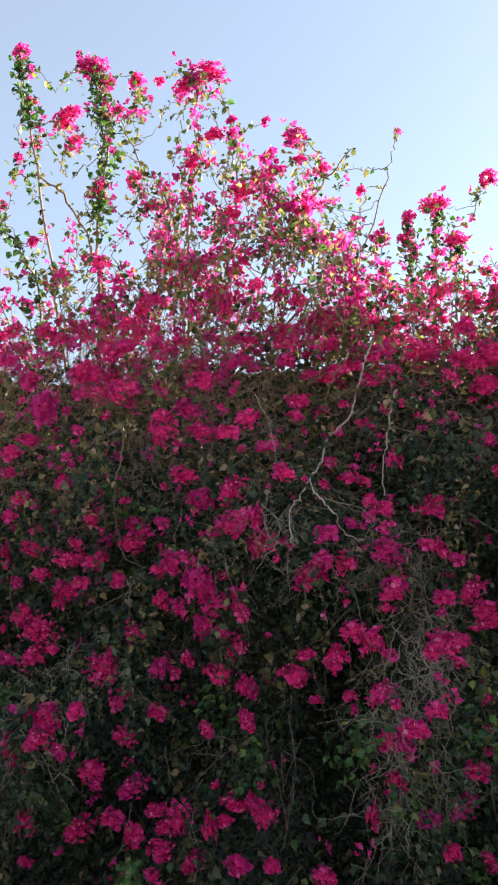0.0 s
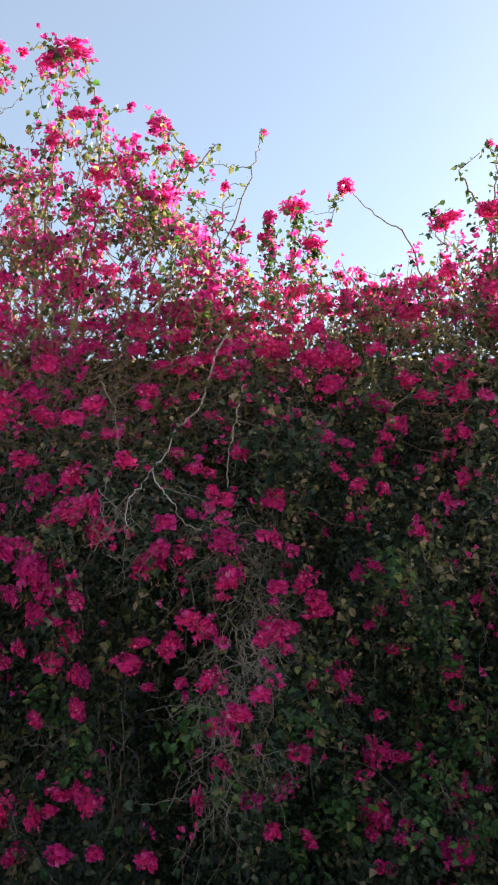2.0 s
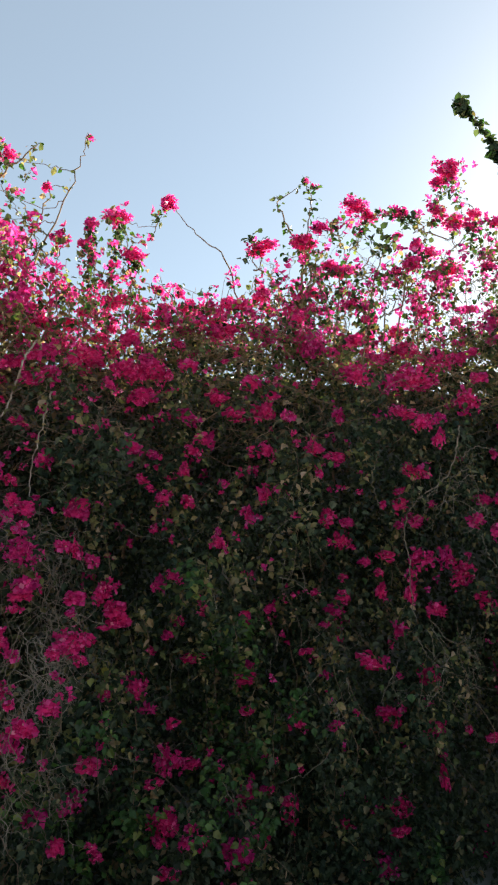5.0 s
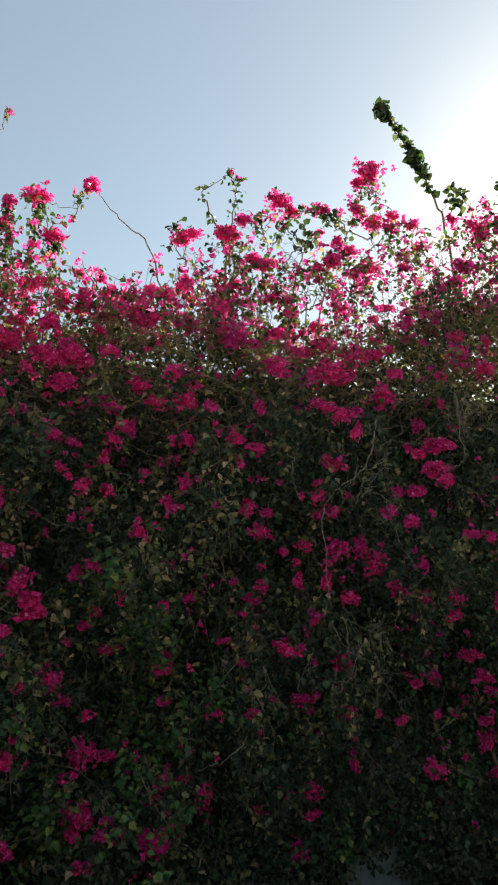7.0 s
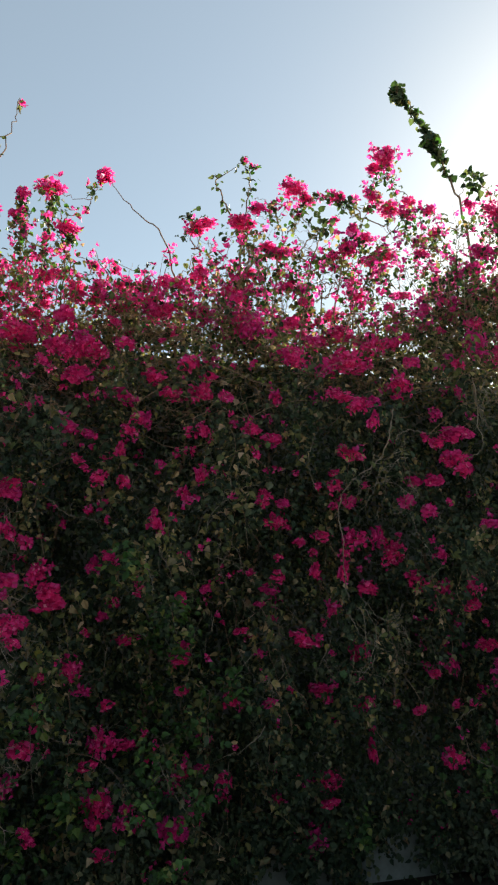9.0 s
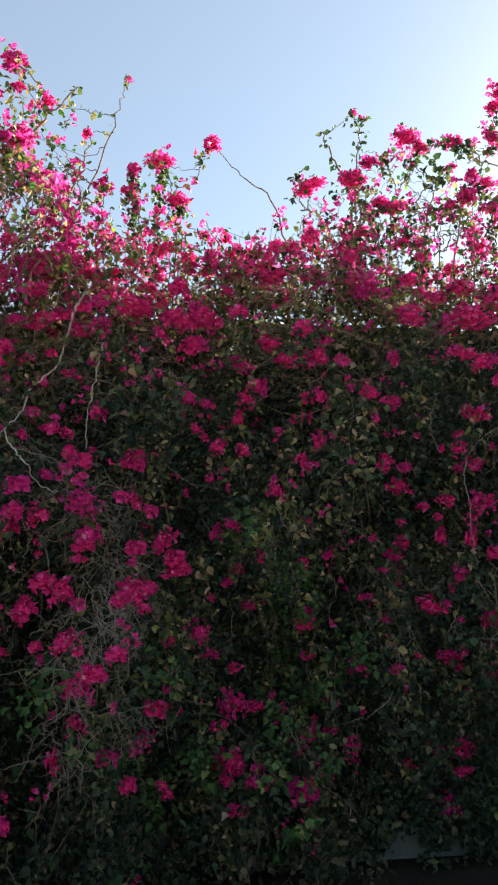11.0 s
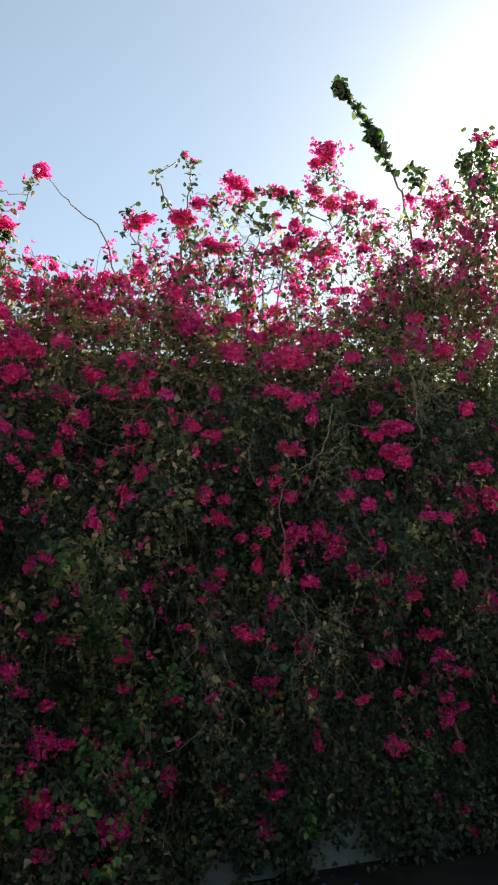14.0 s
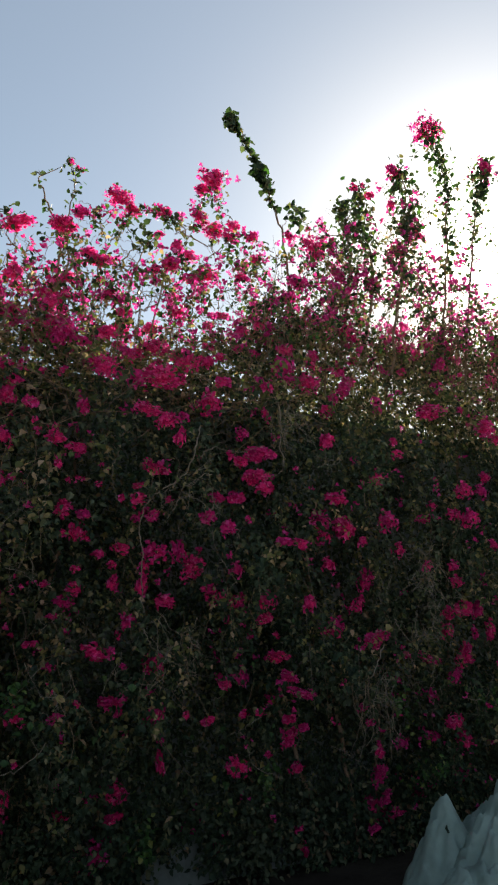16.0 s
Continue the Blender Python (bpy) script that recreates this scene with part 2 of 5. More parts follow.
# ---------------------------------------------------------------- the shape of the hedge
LUMPS = [(rng.uniform(4, 9), rng.uniform(4, 9), rng.uniform(0, 6.3), 0.055) for _ in range(4)] + \
        [(rng.uniform(12, 24), rng.uniform(12, 24), rng.uniform(0, 6.3), 0.022) for _ in range(6)]


def lump(x, z):
    s = 0.0
    for n, (a, b, c, k) in enumerate(LUMPS):
        s = s + k * np.sin(a * x * (1 if n % 2 else -1) + b * z + c)
    return s


def front(x, z):
    """How far off the leafy face stands."""
    # the bushy end stands forward, further along at its foot than at its top
    bulge = 1 / (1 + np.exp((x - np.interp(z, [1.75, 2.15], [0.22, -0.5])) / 0.1))
    swell = 1 / (1 + np.exp((2.3 - x) / 0.2))
    y = 3.39 - 0.4 * bulge - 0.12 * swell - 0.12 * np.exp(-(((z - 2.2) / 0.6) ** 2))
    # towards one end the face draws back under its own overhang
    under = 0.38 * np.clip((0.95 - z) / 0.55, 0, 1) / (1 + np.exp((1.35 - x) / 0.15))
    return y + 0.35 * np.maximum(0, z - 2.7) + under


def crest(x):
    """The height of the dense mass."""
    return np.interp(x, [-4, -2.2, -1.5, -0.8, -0.2, 0.4, 2.0, 2.4, 2.8, 3.3, 3.8, 4.5, 7], [2.62, 2.62, 2.70, 2.84, 2.87, 3.03, 3.1, 3.26, 3.36, 3.45, 3.46, 3.5, 3.55])


# hollows: x, z, half width, half height, depth
HOLLOWS = [(-0.36, 0.8, 0.24, 0.52, 0.8), (-0.25, 1.36, 0.15, 0.24, 0.45), (-0.9, 0.98, 0.1, 0.16, 0.45), (-1.22, 0.62, 0.12, 0.12, 0.4), (-1.05, 0.65, 0.1, 0.14, 0.4), (-1, 1.39, 0.1, 0.14, 0.25),
           (1.06, 1.15, 0.12, 0.3, 0.25), (2.23, 0.69, 0.4, 0.3, 0.5), (2.83, 0.57, 0.35, 0.45, 0.7), (2.03, 0.99, 0.2, 0.2, 0.3), (3.22, 0.32, 0.45, 0.42, 0.95), (3.44, 0.93, 0.15, 0.2, 0.3), (2.43, 0.18, 0.5, 0.3, 0.5)]


def hollow(x, z):
    s = 0.0 * x
    for a, b, w, h, d in HOLLOWS:
        s = np.maximum(s, d * np.exp(-(((x - a) / w) ** 2 + ((z - b) / h) ** 2) ** 1.5))
    return s


def foot(x):
    """How low the leaves hang: towards one end the wall shows under them."""
    low = np.interp(x, [-4, 0.7, 1.1, 2.4, 2.9, 7], [0.02, 0.04, 0.11, 0.13, 0.05, 0.02])
    return low * (1 + 0.7 * np.sin(x * 9.0 + 1.1) + 0.55 * np.sin(x * 23.0))
# ---------------------------------------------------------------- ground and wall
bm = bmesh.new()
side = [-220, -60, -20, -8, -3, 0, 3, 8, 20, 60, 220]
rows = [[bm.verts.new((x, y, 0)) for x in side] for y in side]
for i in range(10):
    for j in range(10):
        bm.faces.new((rows[i][j], rows[i][j + 1], rows[i + 1][j + 1], rows[i + 1][j]))
ground = tagged(new("ground", from_bm("ground", bm, [soil_mat])), "dark bare soil along the foot of the wall", "ground", kind="structure")


def slab(name, lo, hi, mat, bevel=0.01):
    bm = bmesh.new()
    bmesh.ops.create_cube(bm, size=1)
    for v in bm.verts:
        v.co = [(a + b) / 2 + c * (b - a) for a, b, c in zip(lo, hi, v.co)]
    if bevel:
        bmesh.ops.bevel(bm, geom=bm.edges[:], offset=bevel, segments=2, affect="EDGES")
    return new(name, from_bm(name, bm, [mat]))


WALL_Y = 3.78
tagged(slab("wall_garden", (-14, WALL_Y, -0.3), (14, WALL_Y + 0.2, 2.76), wall_mat), "old white plastered garden wall behind the shrubs, coloured as in shade", "wall", kind="structure")
tagged(slab("wall_coping", (-14, WALL_Y - 0.03, 2.764), (14, WALL_Y + 0.23, 2.83), wall_mat), "old white plastered coping on the garden wall, coloured as in shade", "coping", kind="structure")
# unseen road, added as a reflector that fills the upper hedge face
tagged(slab("road", (-120, -9, -0.15), (120, -0.5, 0.02), road_mat, 0.0), "unseen pale concrete road added to bounce sunlight onto the shrubs", "road", kind="structure")
# unseen wall, added to limit low light reaching the hedge
tagged(slab("unseen_wall", (-60, -9.35, -0.3), (60, -9.15, 3.4), street_mat), "unseen plain wall added across the road to shape the fill light", "wall", kind="structure")
# unseen edge added to the road
tagged(slab("kerb", (-120, -0.496, -0.15), (120, -0.34, 0.12), kerb_mat, 0.015), "unseen plain concrete kerb added along the road", "kerb", kind="structure")

# ---------------------------------------------------------------- flower clusters, shared shapes
HEAD_WIDTHS = (0.035, 0.055, 0.08, 0.11, 0.15, 0.21)
HEAD_FORMS = (0.55, 0.85, 1.4)


def stalk(a, b, r=0.0012):
    """A three-sided stalk of triangles."""
    ring = np.array([(r, 0, 0), (-0.5 * r, 0.87 * r, 0), (-0.5 * r, -0.87 * r, 0.5 * r)])
    return np.concatenate([a + ring, b + 0.6 * ring]), np.array([(0, 1, 4), (0, 4, 3), (1, 2, 5), (1, 5, 4), (2, 0, 3), (2, 3, 5)])


def flower_head(wide, high):
    """A head of papery flowers: a few ragged tufts, each a ball of three-bract flowers turned outwards."""
    tufts = 1 + int(wide * high / 0.0016)
    size = np.array([wide, 0.7 * min(wide, high), high])
    centre = unit(rng.normal(size=(tufts, 3))) * rng.random((tufts, 1)) ** 0.5 * size * (0.36 if tufts > 1 else 0.0)
    n = int(np.clip(10000 * wide * high, 10, 220))
    which = rng.integers(tufts, size=n)
    away = unit(rng.normal(size=(n, 3)) * [1, 0.8, 0.9] + [0, -0.45, 0.15])
    reach = min(wide, high) * (0.5 if tufts == 1 else 0.34) * rng.random(n) ** 0.6
    pos = centre[which] + away * reach[:, None]
    v, f = flowers(pos, away + rng.normal(size=(n, 3)) * 0.45, rng.uniform(0.009, 0.018, n), KITE, KITE_FACES, 1.15)
    for k, span in ((0, wide), (2, high)):
        lo, hi = np.percentile(v[:, k], (2, 98))
        fit_to = span / (hi - lo)
        v[:, k] = (v[:, k] - (lo + hi) / 2) * fit_to
        pos[:, k] = (pos[:, k] - (lo + hi) / 2) * fit_to
        centre[:, k] = (centre[:, k] - (lo + hi) / 2) * fit_to
    m = max(1, n // 16)
    pick = rng.choice(n, m, replace=False)
    v2, f2 = blades(pos[pick] + away[pick] * 0.01, rng.normal(size=(m, 3)), away[pick], 0.006, 1.2, KITE, KITE_FACES)
    k = max(1, n // 18)
    pick = rng.choice(n, k, replace=False)
    v3, f3 = blades(pos[pick] + away[pick] * 0.008, away[pick] + rng.normal(size=(k, 3)) * 0.6, rng.normal(size=(k, 3)) + [0, -0.8, 0.4], rng.uniform(0.018, 0.032, k), 0.9, KITE, KITE_FACES)
    index = np.r_[np.zeros(len(f)), np.ones(len(f2)), np.full(len(f3), 2)]
    verts, faces = np.concatenate([v, v2, v3]), np.concatenate([f, f2 + len(v), f3 + len(v) + len(v2)])
    # the stalks that hold the tufts together
    hub = centre.mean(0) + [0, 0.01, -0.004]
    for c in centre:
        tri = stalk(hub, c)
        faces = np.concatenate([faces, tri[1] + len(verts)])
        verts = np.concatenate([verts, tri[0]])
        index = np.r_[index, np.full(len(tri[1]), 3)]
    return mesh("flower_head", verts, faces, [bract_mat, floret_mat, leaf_mat, bark_mat], index)


HEADS = {(w, k): [flower_head(w, w * k) for _ in range(3)] for w in HEAD_WIDTHS for k in HEAD_FORMS}

LEAF_SHAPES = []
for k in range(4):
    v, f = blades(np.zeros((1, 3)), np.array([[0, 1.0, 0]]), np.array([[0, 0, 1.0]]), 1.0, 0.95 + 0.1 * k)
    LEAF_SHAPES.append(mesh("leaf", v, f, [lone_leaf_mat]))
for k in range(3):
    v, f = blades(np.zeros((1, 3)), np.array([[0, 1.0, 0]]), np.array([[0, 0, 1.0]]), 1.0, 0.85 + 0.15 * k)
    LEAF_SHAPES.append(mesh("leaf", v, f, [lone_fresh_mat]))


def twig_line(a, b, sag=0.0, steps=5, wobble=0.006):
    a, b = np.asarray(a, float), np.asarray(b, float)
    mid = (a + b) / 2 + rng.normal(size=3) * 0.12 * np.linalg.norm(b - a) + [0, 0, -sag]
    return bent([a, mid, b], steps, wobble)


class Plant:
    """One bougainvillea: an Empty at its root, with its stems, leaves and flowers as parts."""

    def __init__(self, x0, x1, openness, label):
        self.x0, self.x1 = x0, x1
        self.base = np.array([(x0 + x1) / 2, WALL_Y - 0.12, 0.0])
        self.thing = tagged(new("bougainvillea"), label, "shrub", "bougainvillea shrubs along the wall")
        self.thing.location = self.base
        self.leaves, self.young, self.loose, self.twigs, self.dry, self.fresh, self.tangles = Heap(), Heap(), Heap(), Heap(), Heap(), Heap(), Heap()
        self.joints = []
        self.open_top, self.open_from, self.behind, self.pale = openness

    # stems -----------------------------------------------------------
    def stem(self, points, r0, r1, mat=bark_mat, label="", wobble=0.008, name="stem"):
        line = bent(points, 7, wobble)
        v, f = tube(line, np.linspace(r0, r1, len(line)), 6)
        part(name, mesh(name, v - self.base, f, [mat], smooth=True), self.thing, label=label)
        self.joints += list(line)
        return line

    def leafy(self, line, per_metre, size, spread, young=False, broad=0.95, sunlit=0.25):
        """Leaves set all round a shoot; one share is coloured bright green, as if sunlit."""
        seg = np.linalg.norm(np.diff(line, axis=0), axis=1)
        n = max(3, int(seg.sum() * per_metre))
        at = rng.uniform(0, len(line) - 1.001, n)
        i = at.astype(int)
        pos = line[i] + (line[i + 1] - line[i]) * (at - i)[:, None] + rng.normal(size=(n, 3)) * spread
        out = rng.normal(size=(n, 3)) + [0, 0, -0.4]
        face, long, wide = rng.normal(size=(n, 3)) * 0.6 + [0, -0.5, 0.6], size * rng.uniform(0.6, 1.25, n), broad * rng.uniform(0.85, 1.15, n)
        sunlit = rng.random(n) < sunlit
        for heap, pick in ((self.fresh, sunlit), (self.young if young else self.leaves, ~sunlit)):
            if pick.any():
                heap.add(blades(pos[pick], out[pick], face[pick], long[pick], wide[pick]))

    def tie(self, point, r=0.0022):
        """A thin twig from the nearest lower joint to a flower."""
        j = np.array(self.joints)
        d = np.linalg.norm(j - point, axis=1) + 0.8 * np.maximum(0, j[:, 2] - point[2] + 0.03)
        line = twig_line(j[d.argmin()], point)
        self.twigs.add(tube(line, np.linspace(r * 1.3, r * 0.7, len(line)), 4))
        return line

    # the leafy face ---------------------------------------------------
    def shade_keep(self, x, y, z, n, bare):
        """Where leaves stand at all: few in the hollows and at the bare foot of the wall."""
        h = hollow(x, z)
        keep = ((y < WALL_Y - 0.03) | (z > 2.88)) & (rng.random(n) > h * bare)
        keep &= z > foot(x)
        return keep & (rng.random(n) < np.where((x > 1.0) & (x < 3.0), np.clip((z - 0.05) / 0.4, 0.75, 1), 1))

    def put_leaves(self, pos, ahead, up, big, pale):
        for heap, pick in ((self.leaves, ~pale), (self.young, pale)):
            if pick.any():
                heap.add(blades(pos[pick], ahead[pick], up[pick], big[pick], rng.uniform(0.5, 1.0, pick.sum())))

    def face(self, per_m2):
        """A deep layer of leaves, and hanging shoots with their leaves before it."""
        wide = self.x1 - self.x0
        n = int(wide * 3.2 * per_m2 * 0.58)
        x = rng.uniform(self.x0 - 0.06, self.x1 + 0.06, n)
        z = crest(x) * rng.random(n)
        top = np.clip((z - crest(x) + self.open_from + 0.1) / 0.3, 0, 1)
        deep = 0.13 + rng.random(n) * (0.34 - 0.22 * top)
        y = front(x, z) + 1.3 * lump(x, z) + deep + hollow(x, z)
        y = np.where(z < 2.86, np.minimum(y, WALL_Y - 0.04 - 0.1 * rng.random(n)), y)
        keep = self.shade_keep(x, y, z, n, 0.2) & (rng.random(n) > self.open_top * (1 - np.where(x > -0.3, 0.8, 0) * np.exp(-(((z - 2.93) / 0.1) ** 2))) * np.where(x > -0.3, np.clip((z - 2.6) / 0.2, 0.3, 1), np.clip((z - 2.62) / 0.16, 0.08, 1)) * np.clip((z - crest(x) + self.open_from) / 0.4, 0, 1))
        x, y, z = x[keep], y[keep], z[keep]
        m = len(x)
        # pale leaves gather towards the crest, partly to imitate its brighter light
        pale = rng.random(m) < 0.05 * np.clip((z - 0.5) / 0.9, 0.1, 1) + 0.6 * np.clip((z - np.where(x < -0.3, 2.0, 2.5)) / np.where(x < -0.3, 0.7, 0.4), 0, 1)
        self.put_leaves(np.stack([x, y, z], 1), rng.normal(size=(m, 3)) * [0.8, 0.5, 0.6] + [0, -0.35, -0.75],
                        rng.normal(size=(m, 3)) * 0.6 + [0, -0.9, 0.5], rng.uniform(0.022, 0.042, m), pale)
        # old shoots that lie over the coping
        n = int(wide * self.behind)
        x = rng.uniform(self.x0, self.x1, n)
        z = 2.86 + (np.maximum(3.1, crest(x) + 0.1) - 2.86) * rng.random(n) ** 1.5
        y = rng.uniform(WALL_Y - 0.2, WALL_Y + 0.4, n)
        keep = ((y < WALL_Y - 0.04) | (z > 2.88)) & (z < crest(x) + 0.1)
        m = int(keep.sum())
        self.put_leaves(np.stack([x, y, z], 1)[keep], rng.normal(size=(m, 3)) + [0, -0.3, -0.5], rng.normal(size=(m, 3)) * 0.6 + [0, -1, 0.3],
                        rng.uniform(0.03, 0.05, m), rng.random(m) < 0.7)
        # hanging shoots
        k = int(wide * 3.0 * per_m2 * 0.34 / 8)
        sx, sz = rng.uniform(self.x0, self.x1, k), rng.random(k)
        sz = 0.15 + (crest(sx) - 0.1) * sz
        clump = np.sin(sx * 13 + sz * 3.1) + np.sin(sx * 7.7 - sz * 6.3 + 1) + np.sin(sx * 21 + 2 - sz * 2)
        use = rng.random(k) < np.clip(0.42 + 0.42 * clump, 0.02, 1) * np.clip((crest(sx) - sz) / self.open_from, 1.0 - self.open_top, 1)
        sx, sz = sx[use], sz[use]
        k = len(sx)
        run = rng.normal(size=(k, 3)) * [0.35, 0.15, 0.25] + [0, -0.15, -0.9]
        reach = rng.uniform(0.1, 0.34, k)
        out = rng.uniform(-0.1, 0.06, k) - 0.035 * np.clip(clump[use], -1, 2)
        tone = rng.random(k)
        per = 11
        u = rng.random((k, per))
        p = np.stack([sx, front(sx, sz) + 1.3 * lump(sx, sz) + out, sz], 1)[:, None] + unit(run)[:, None] * (u * reach[:, None])[..., None]
        p = (p + rng.normal(size=p.shape) * [0.02, 0.015, 0.015]).reshape(-1, 3)
        p[:, 1] += 0.6 * hollow(p[:, 0], p[:, 2])
        p[:, 1] = np.where(p[:, 2] < 2.86, np.minimum(p[:, 1], WALL_Y - 0.05), p[:, 1])
        keep = self.shade_keep(p[:, 0], p[:, 1], p[:, 2], len(p), 2.0)
        p, u, tone = p[keep], u.ravel()[keep], np.repeat(tone, per)[keep]
        m = len(p)
        # pale top and one pale patch: partly young growth, partly painted light
        self.put_leaves(p, rng.normal(size=(m, 3)) * [0.85, 0.55, 0.5] + [0, -0.3, -0.6], rng.normal(size=(m, 3)) * 0.6 + [0, -0.8, 0.5],
                        (0.016 + 0.032 * rng.random(m) ** 1.4) * (1.2 - 0.4 * u), (tone < 0.21 * np.clip((p[:, 2] - 0.5) / 0.9, 0.2, 1) + 0.35 * np.exp(-(((p[:, 0] - 0.65) / 0.65) ** 2 + ((p[:, 2] - 1.55) / 0.75) ** 2))) | (rng.random(m) < 0.65 * np.clip((p[:, 2] - np.where(p[:, 0] < -0.3, 1.9, 2.45)) / np.where(p[:, 0] < -0.3, 0.7, 0.4), 0, 1)))
        for q in rng.choice(k, min(k, int(wide * 90)), replace=False):
            a = np.array([sx[q], float(front(sx[q], sz[q]) + 1.3 * lump(sx[q], sz[q])) + out[q], sz[q]])
            if a[0] > 1.3 and a[2] < 0.9:
                continue
            line = twig_line(a, a + unit(run[q]) * reach[q] * 1.1, 0, 3, 0.003)
            (self.dry if tone[q % len(tone)] < 0.3 else self.twigs).add(tube(line, np.linspace(0.0016, 0.0008, len(line)), 4))

    def creepers(self, count, x0, x1, bare):
        """Low runners over the foot of the wall that leave a few ragged patches bare."""
        n = count * 9
        at = np.repeat(np.stack([rng.uniform(x0, x1, count), rng.uniform(0.03, 0.42, count)], 1), 9, 0) + rng.normal(size=(n, 2)) * [0.05, 0.04]
        x, z = at[:, 0], np.maximum(at[:, 1], 0.03)
        keep = np.ones(n, bool)
        for a, b, w, h in bare:
            keep &= (((x - a) / w) ** 2 + ((z - b) / h) ** 2 > 1 + 0.35 * np.sin(x * 61) + 0.35 * np.sin(z * 83 + x * 17)) | (rng.random(n) < 0.05)
        x, z = x[keep], z[keep]
        m = len(x)
        pos = np.stack([x, WALL_Y - rng.uniform(0.04, 0.2, m), z], 1)
        self.leaves.add(blades(pos, rng.normal(size=(m, 3)) * [0.9, 0.3, 0.6] + [0, -0.2, -0.5], rng.normal(size=(m, 3)) * 0.5 + [0, -0.9, 0.4], rng.uniform(0.025, 0.05, m), rng.uniform(0.6, 1.0, m)))

    def bloom_band(self, per_m2):
        """Loose blossom all along the crest and over the top of the wall."""
        wide = self.x1 - self.x0
        n = int(wide * 1.05 * per_m2)
        x = rng.uniform(self.x0, self.x1, n)
        z = crest(x) + 0.1 - 0.8 * rng.random(n) ** 1.5 + 0.05 * rng.normal(size=n)
        patch = np.sin(x * 9.1 + z * 7) + np.sin(x * 4.7 - z * 11 + 2)
        keep = rng.random(n) < np.clip((z - crest(x) + 0.75) / 0.8, 0.05, 1) * np.clip(0.62 + 0.35 * patch, 0.12, 1)
        x, z = x[keep], z[keep]
        y = front(x, z) + lump(x, z) - 0.04 + rng.random(len(x)) ** 1.3 * np.where(z > 2.5, 0.22, 0.14)
        tuft = rng.integers(2, 8, len(x))
        pos = np.repeat(np.stack([x, y, z], 1), tuft, 0)
        pos = pos + rng.normal(size=pos.shape) * [0.02, 0.014, 0.014]
        self.loose.add(flowers(pos, rng.normal(size=pos.shape) * 0.8 + [0, -0.6, 0.3], rng.uniform(0.016, 0.028, len(pos))))

    def strewn(self, per_m2):
        """Single flowers here and there over the leafy face."""
        n = int((self.x1 - self.x0) * 2.3 * per_m2)
        x, z = rng.uniform(self.x0, self.x1, n), rng.uniform(0.25, 2.55, n)
        patch = np.sin(x * 6.1 + z * 5) + np.sin(x * 3.7 - z * 8 + 2)
        keep = rng.random(n) < np.clip(0.45 + 0.4 * patch, 0.08, 1)
        x, z = x[keep], z[keep]
        n = len(x)
        spots = np.repeat(np.stack([x, front(x, z) + 1.3 * lump(x, z) + rng.uniform(-0.12, 0.06, n), z], 1), 3, 0) + rng.normal(size=(3 * n, 3)) * 0.016
        self.loose.add(flowers(spots, rng.normal(size=(3 * n, 3)) * 0.7 + [0, -0.8, 0.2], rng.uniform(0.015, 0.026, 3 * n)))

    def crown_twigs(self, count, pale, rise):
        """Thin crooked twigs through the crest."""
        for _ in range(count):
            x = rng.uniform(self.x0, self.x1)
            z = crest(x) - rng.uniform(0.05, 0.9) * rng.uniform(0.4, 1.0)
            y = float(front(x, z)) + rng.uniform(-0.08, 0.5)
            end = (x + rng.normal() * 0.26, y + rng.normal() * 0.12, z + rng.uniform(0.02, 0.5) * rise)
            line = twig_line((x, y, z), end)
            (self.tangles if rng.random() < pale else self.twigs).add(tube(line, np.linspace(0.0019, 0.0009, len(line)), 4))
            self.joints.append(line[0])
            self.joints.append(line[len(line) // 2])

    def lattice(self, count, x0, x1, z0, z1):
        """Fine bare twigs, forked and drooping, before the leaves, with a few loose flowers."""
        for _ in range(count):
            x, z = rng.uniform(x0, x1), z0 + (z1 - z0) * rng.random() ** 0.7
            a = np.array([x, float(front(x, z) + 1.3 * lump(x, z)) - rng.uniform(-0.04, 0.09), z])
            line = twig_line(a, a + [rng.normal() * 0.16, -rng.random() * 0.06, rng.uniform(-0.22, 0.06)], 0, 6, 0.005)
            heap = self.tangles if rng.random() < 0.4 else self.dry if rng.random() < 0.5 else self.twigs
            heap.add(tube(line, np.linspace(0.0017, 0.0008, len(line)), 4))
            for _ in range(2):
                b = line[int(rng.integers(1, len(line)))]
                fork = twig_line(b, b + rng.normal(size=3) * [0.07, 0.03, 0.05], 0, 3, 0.003)
                heap.add(tube(fork, np.linspace(0.0011, 0.0006, len(fork)), 3))
            if rng.random() < 0.4:
                k = int(rng.integers(2, 6))
                pos = line[-1] + rng.normal(size=(k, 3)) * 0.014
                self.loose.add(flowers(pos, rng.normal(size=(k, 3)) * 0.7 + [0, -0.8, 0.3], rng.uniform(0.016, 0.026, k)))

    def leaf_clumps(self, spots, size=0.05, count=16):
        """Tufts of dark leaves at the ends of shoots."""
        for p in spots:
            line = self.tie(np.array(p))
            pos = np.array(p) + rng.normal(size=(count, 3)) * [0.032, 0.03, 0.036]
            self.leaves.add(blades(pos, rng.normal(size=(count, 3)) + [0, 0, -0.4], rng.normal(size=(count, 3)) * 0.6 + [0, -0.8, 0.4], size * rng.uniform(0.7, 1.2, count), rng.uniform(0.85, 1.1, count)))

    def clumps(self, spots, y, per):
        """Small flowering side shoots gathered round the flower heads."""
        for x, z, w in spots:
            if w < 0.085:
                continue
            for _ in range(int(rng.integers(per // 2, per + 1))):
                tip = np.array([x, y, z]) + rng.normal(size=3) * [0.055, 0.045, 0.05] - [0, 0, 0.03]
                root = tip + [rng.normal() * 0.06, rng.normal() * 0.04, -rng.uniform(0.06, 0.18)]
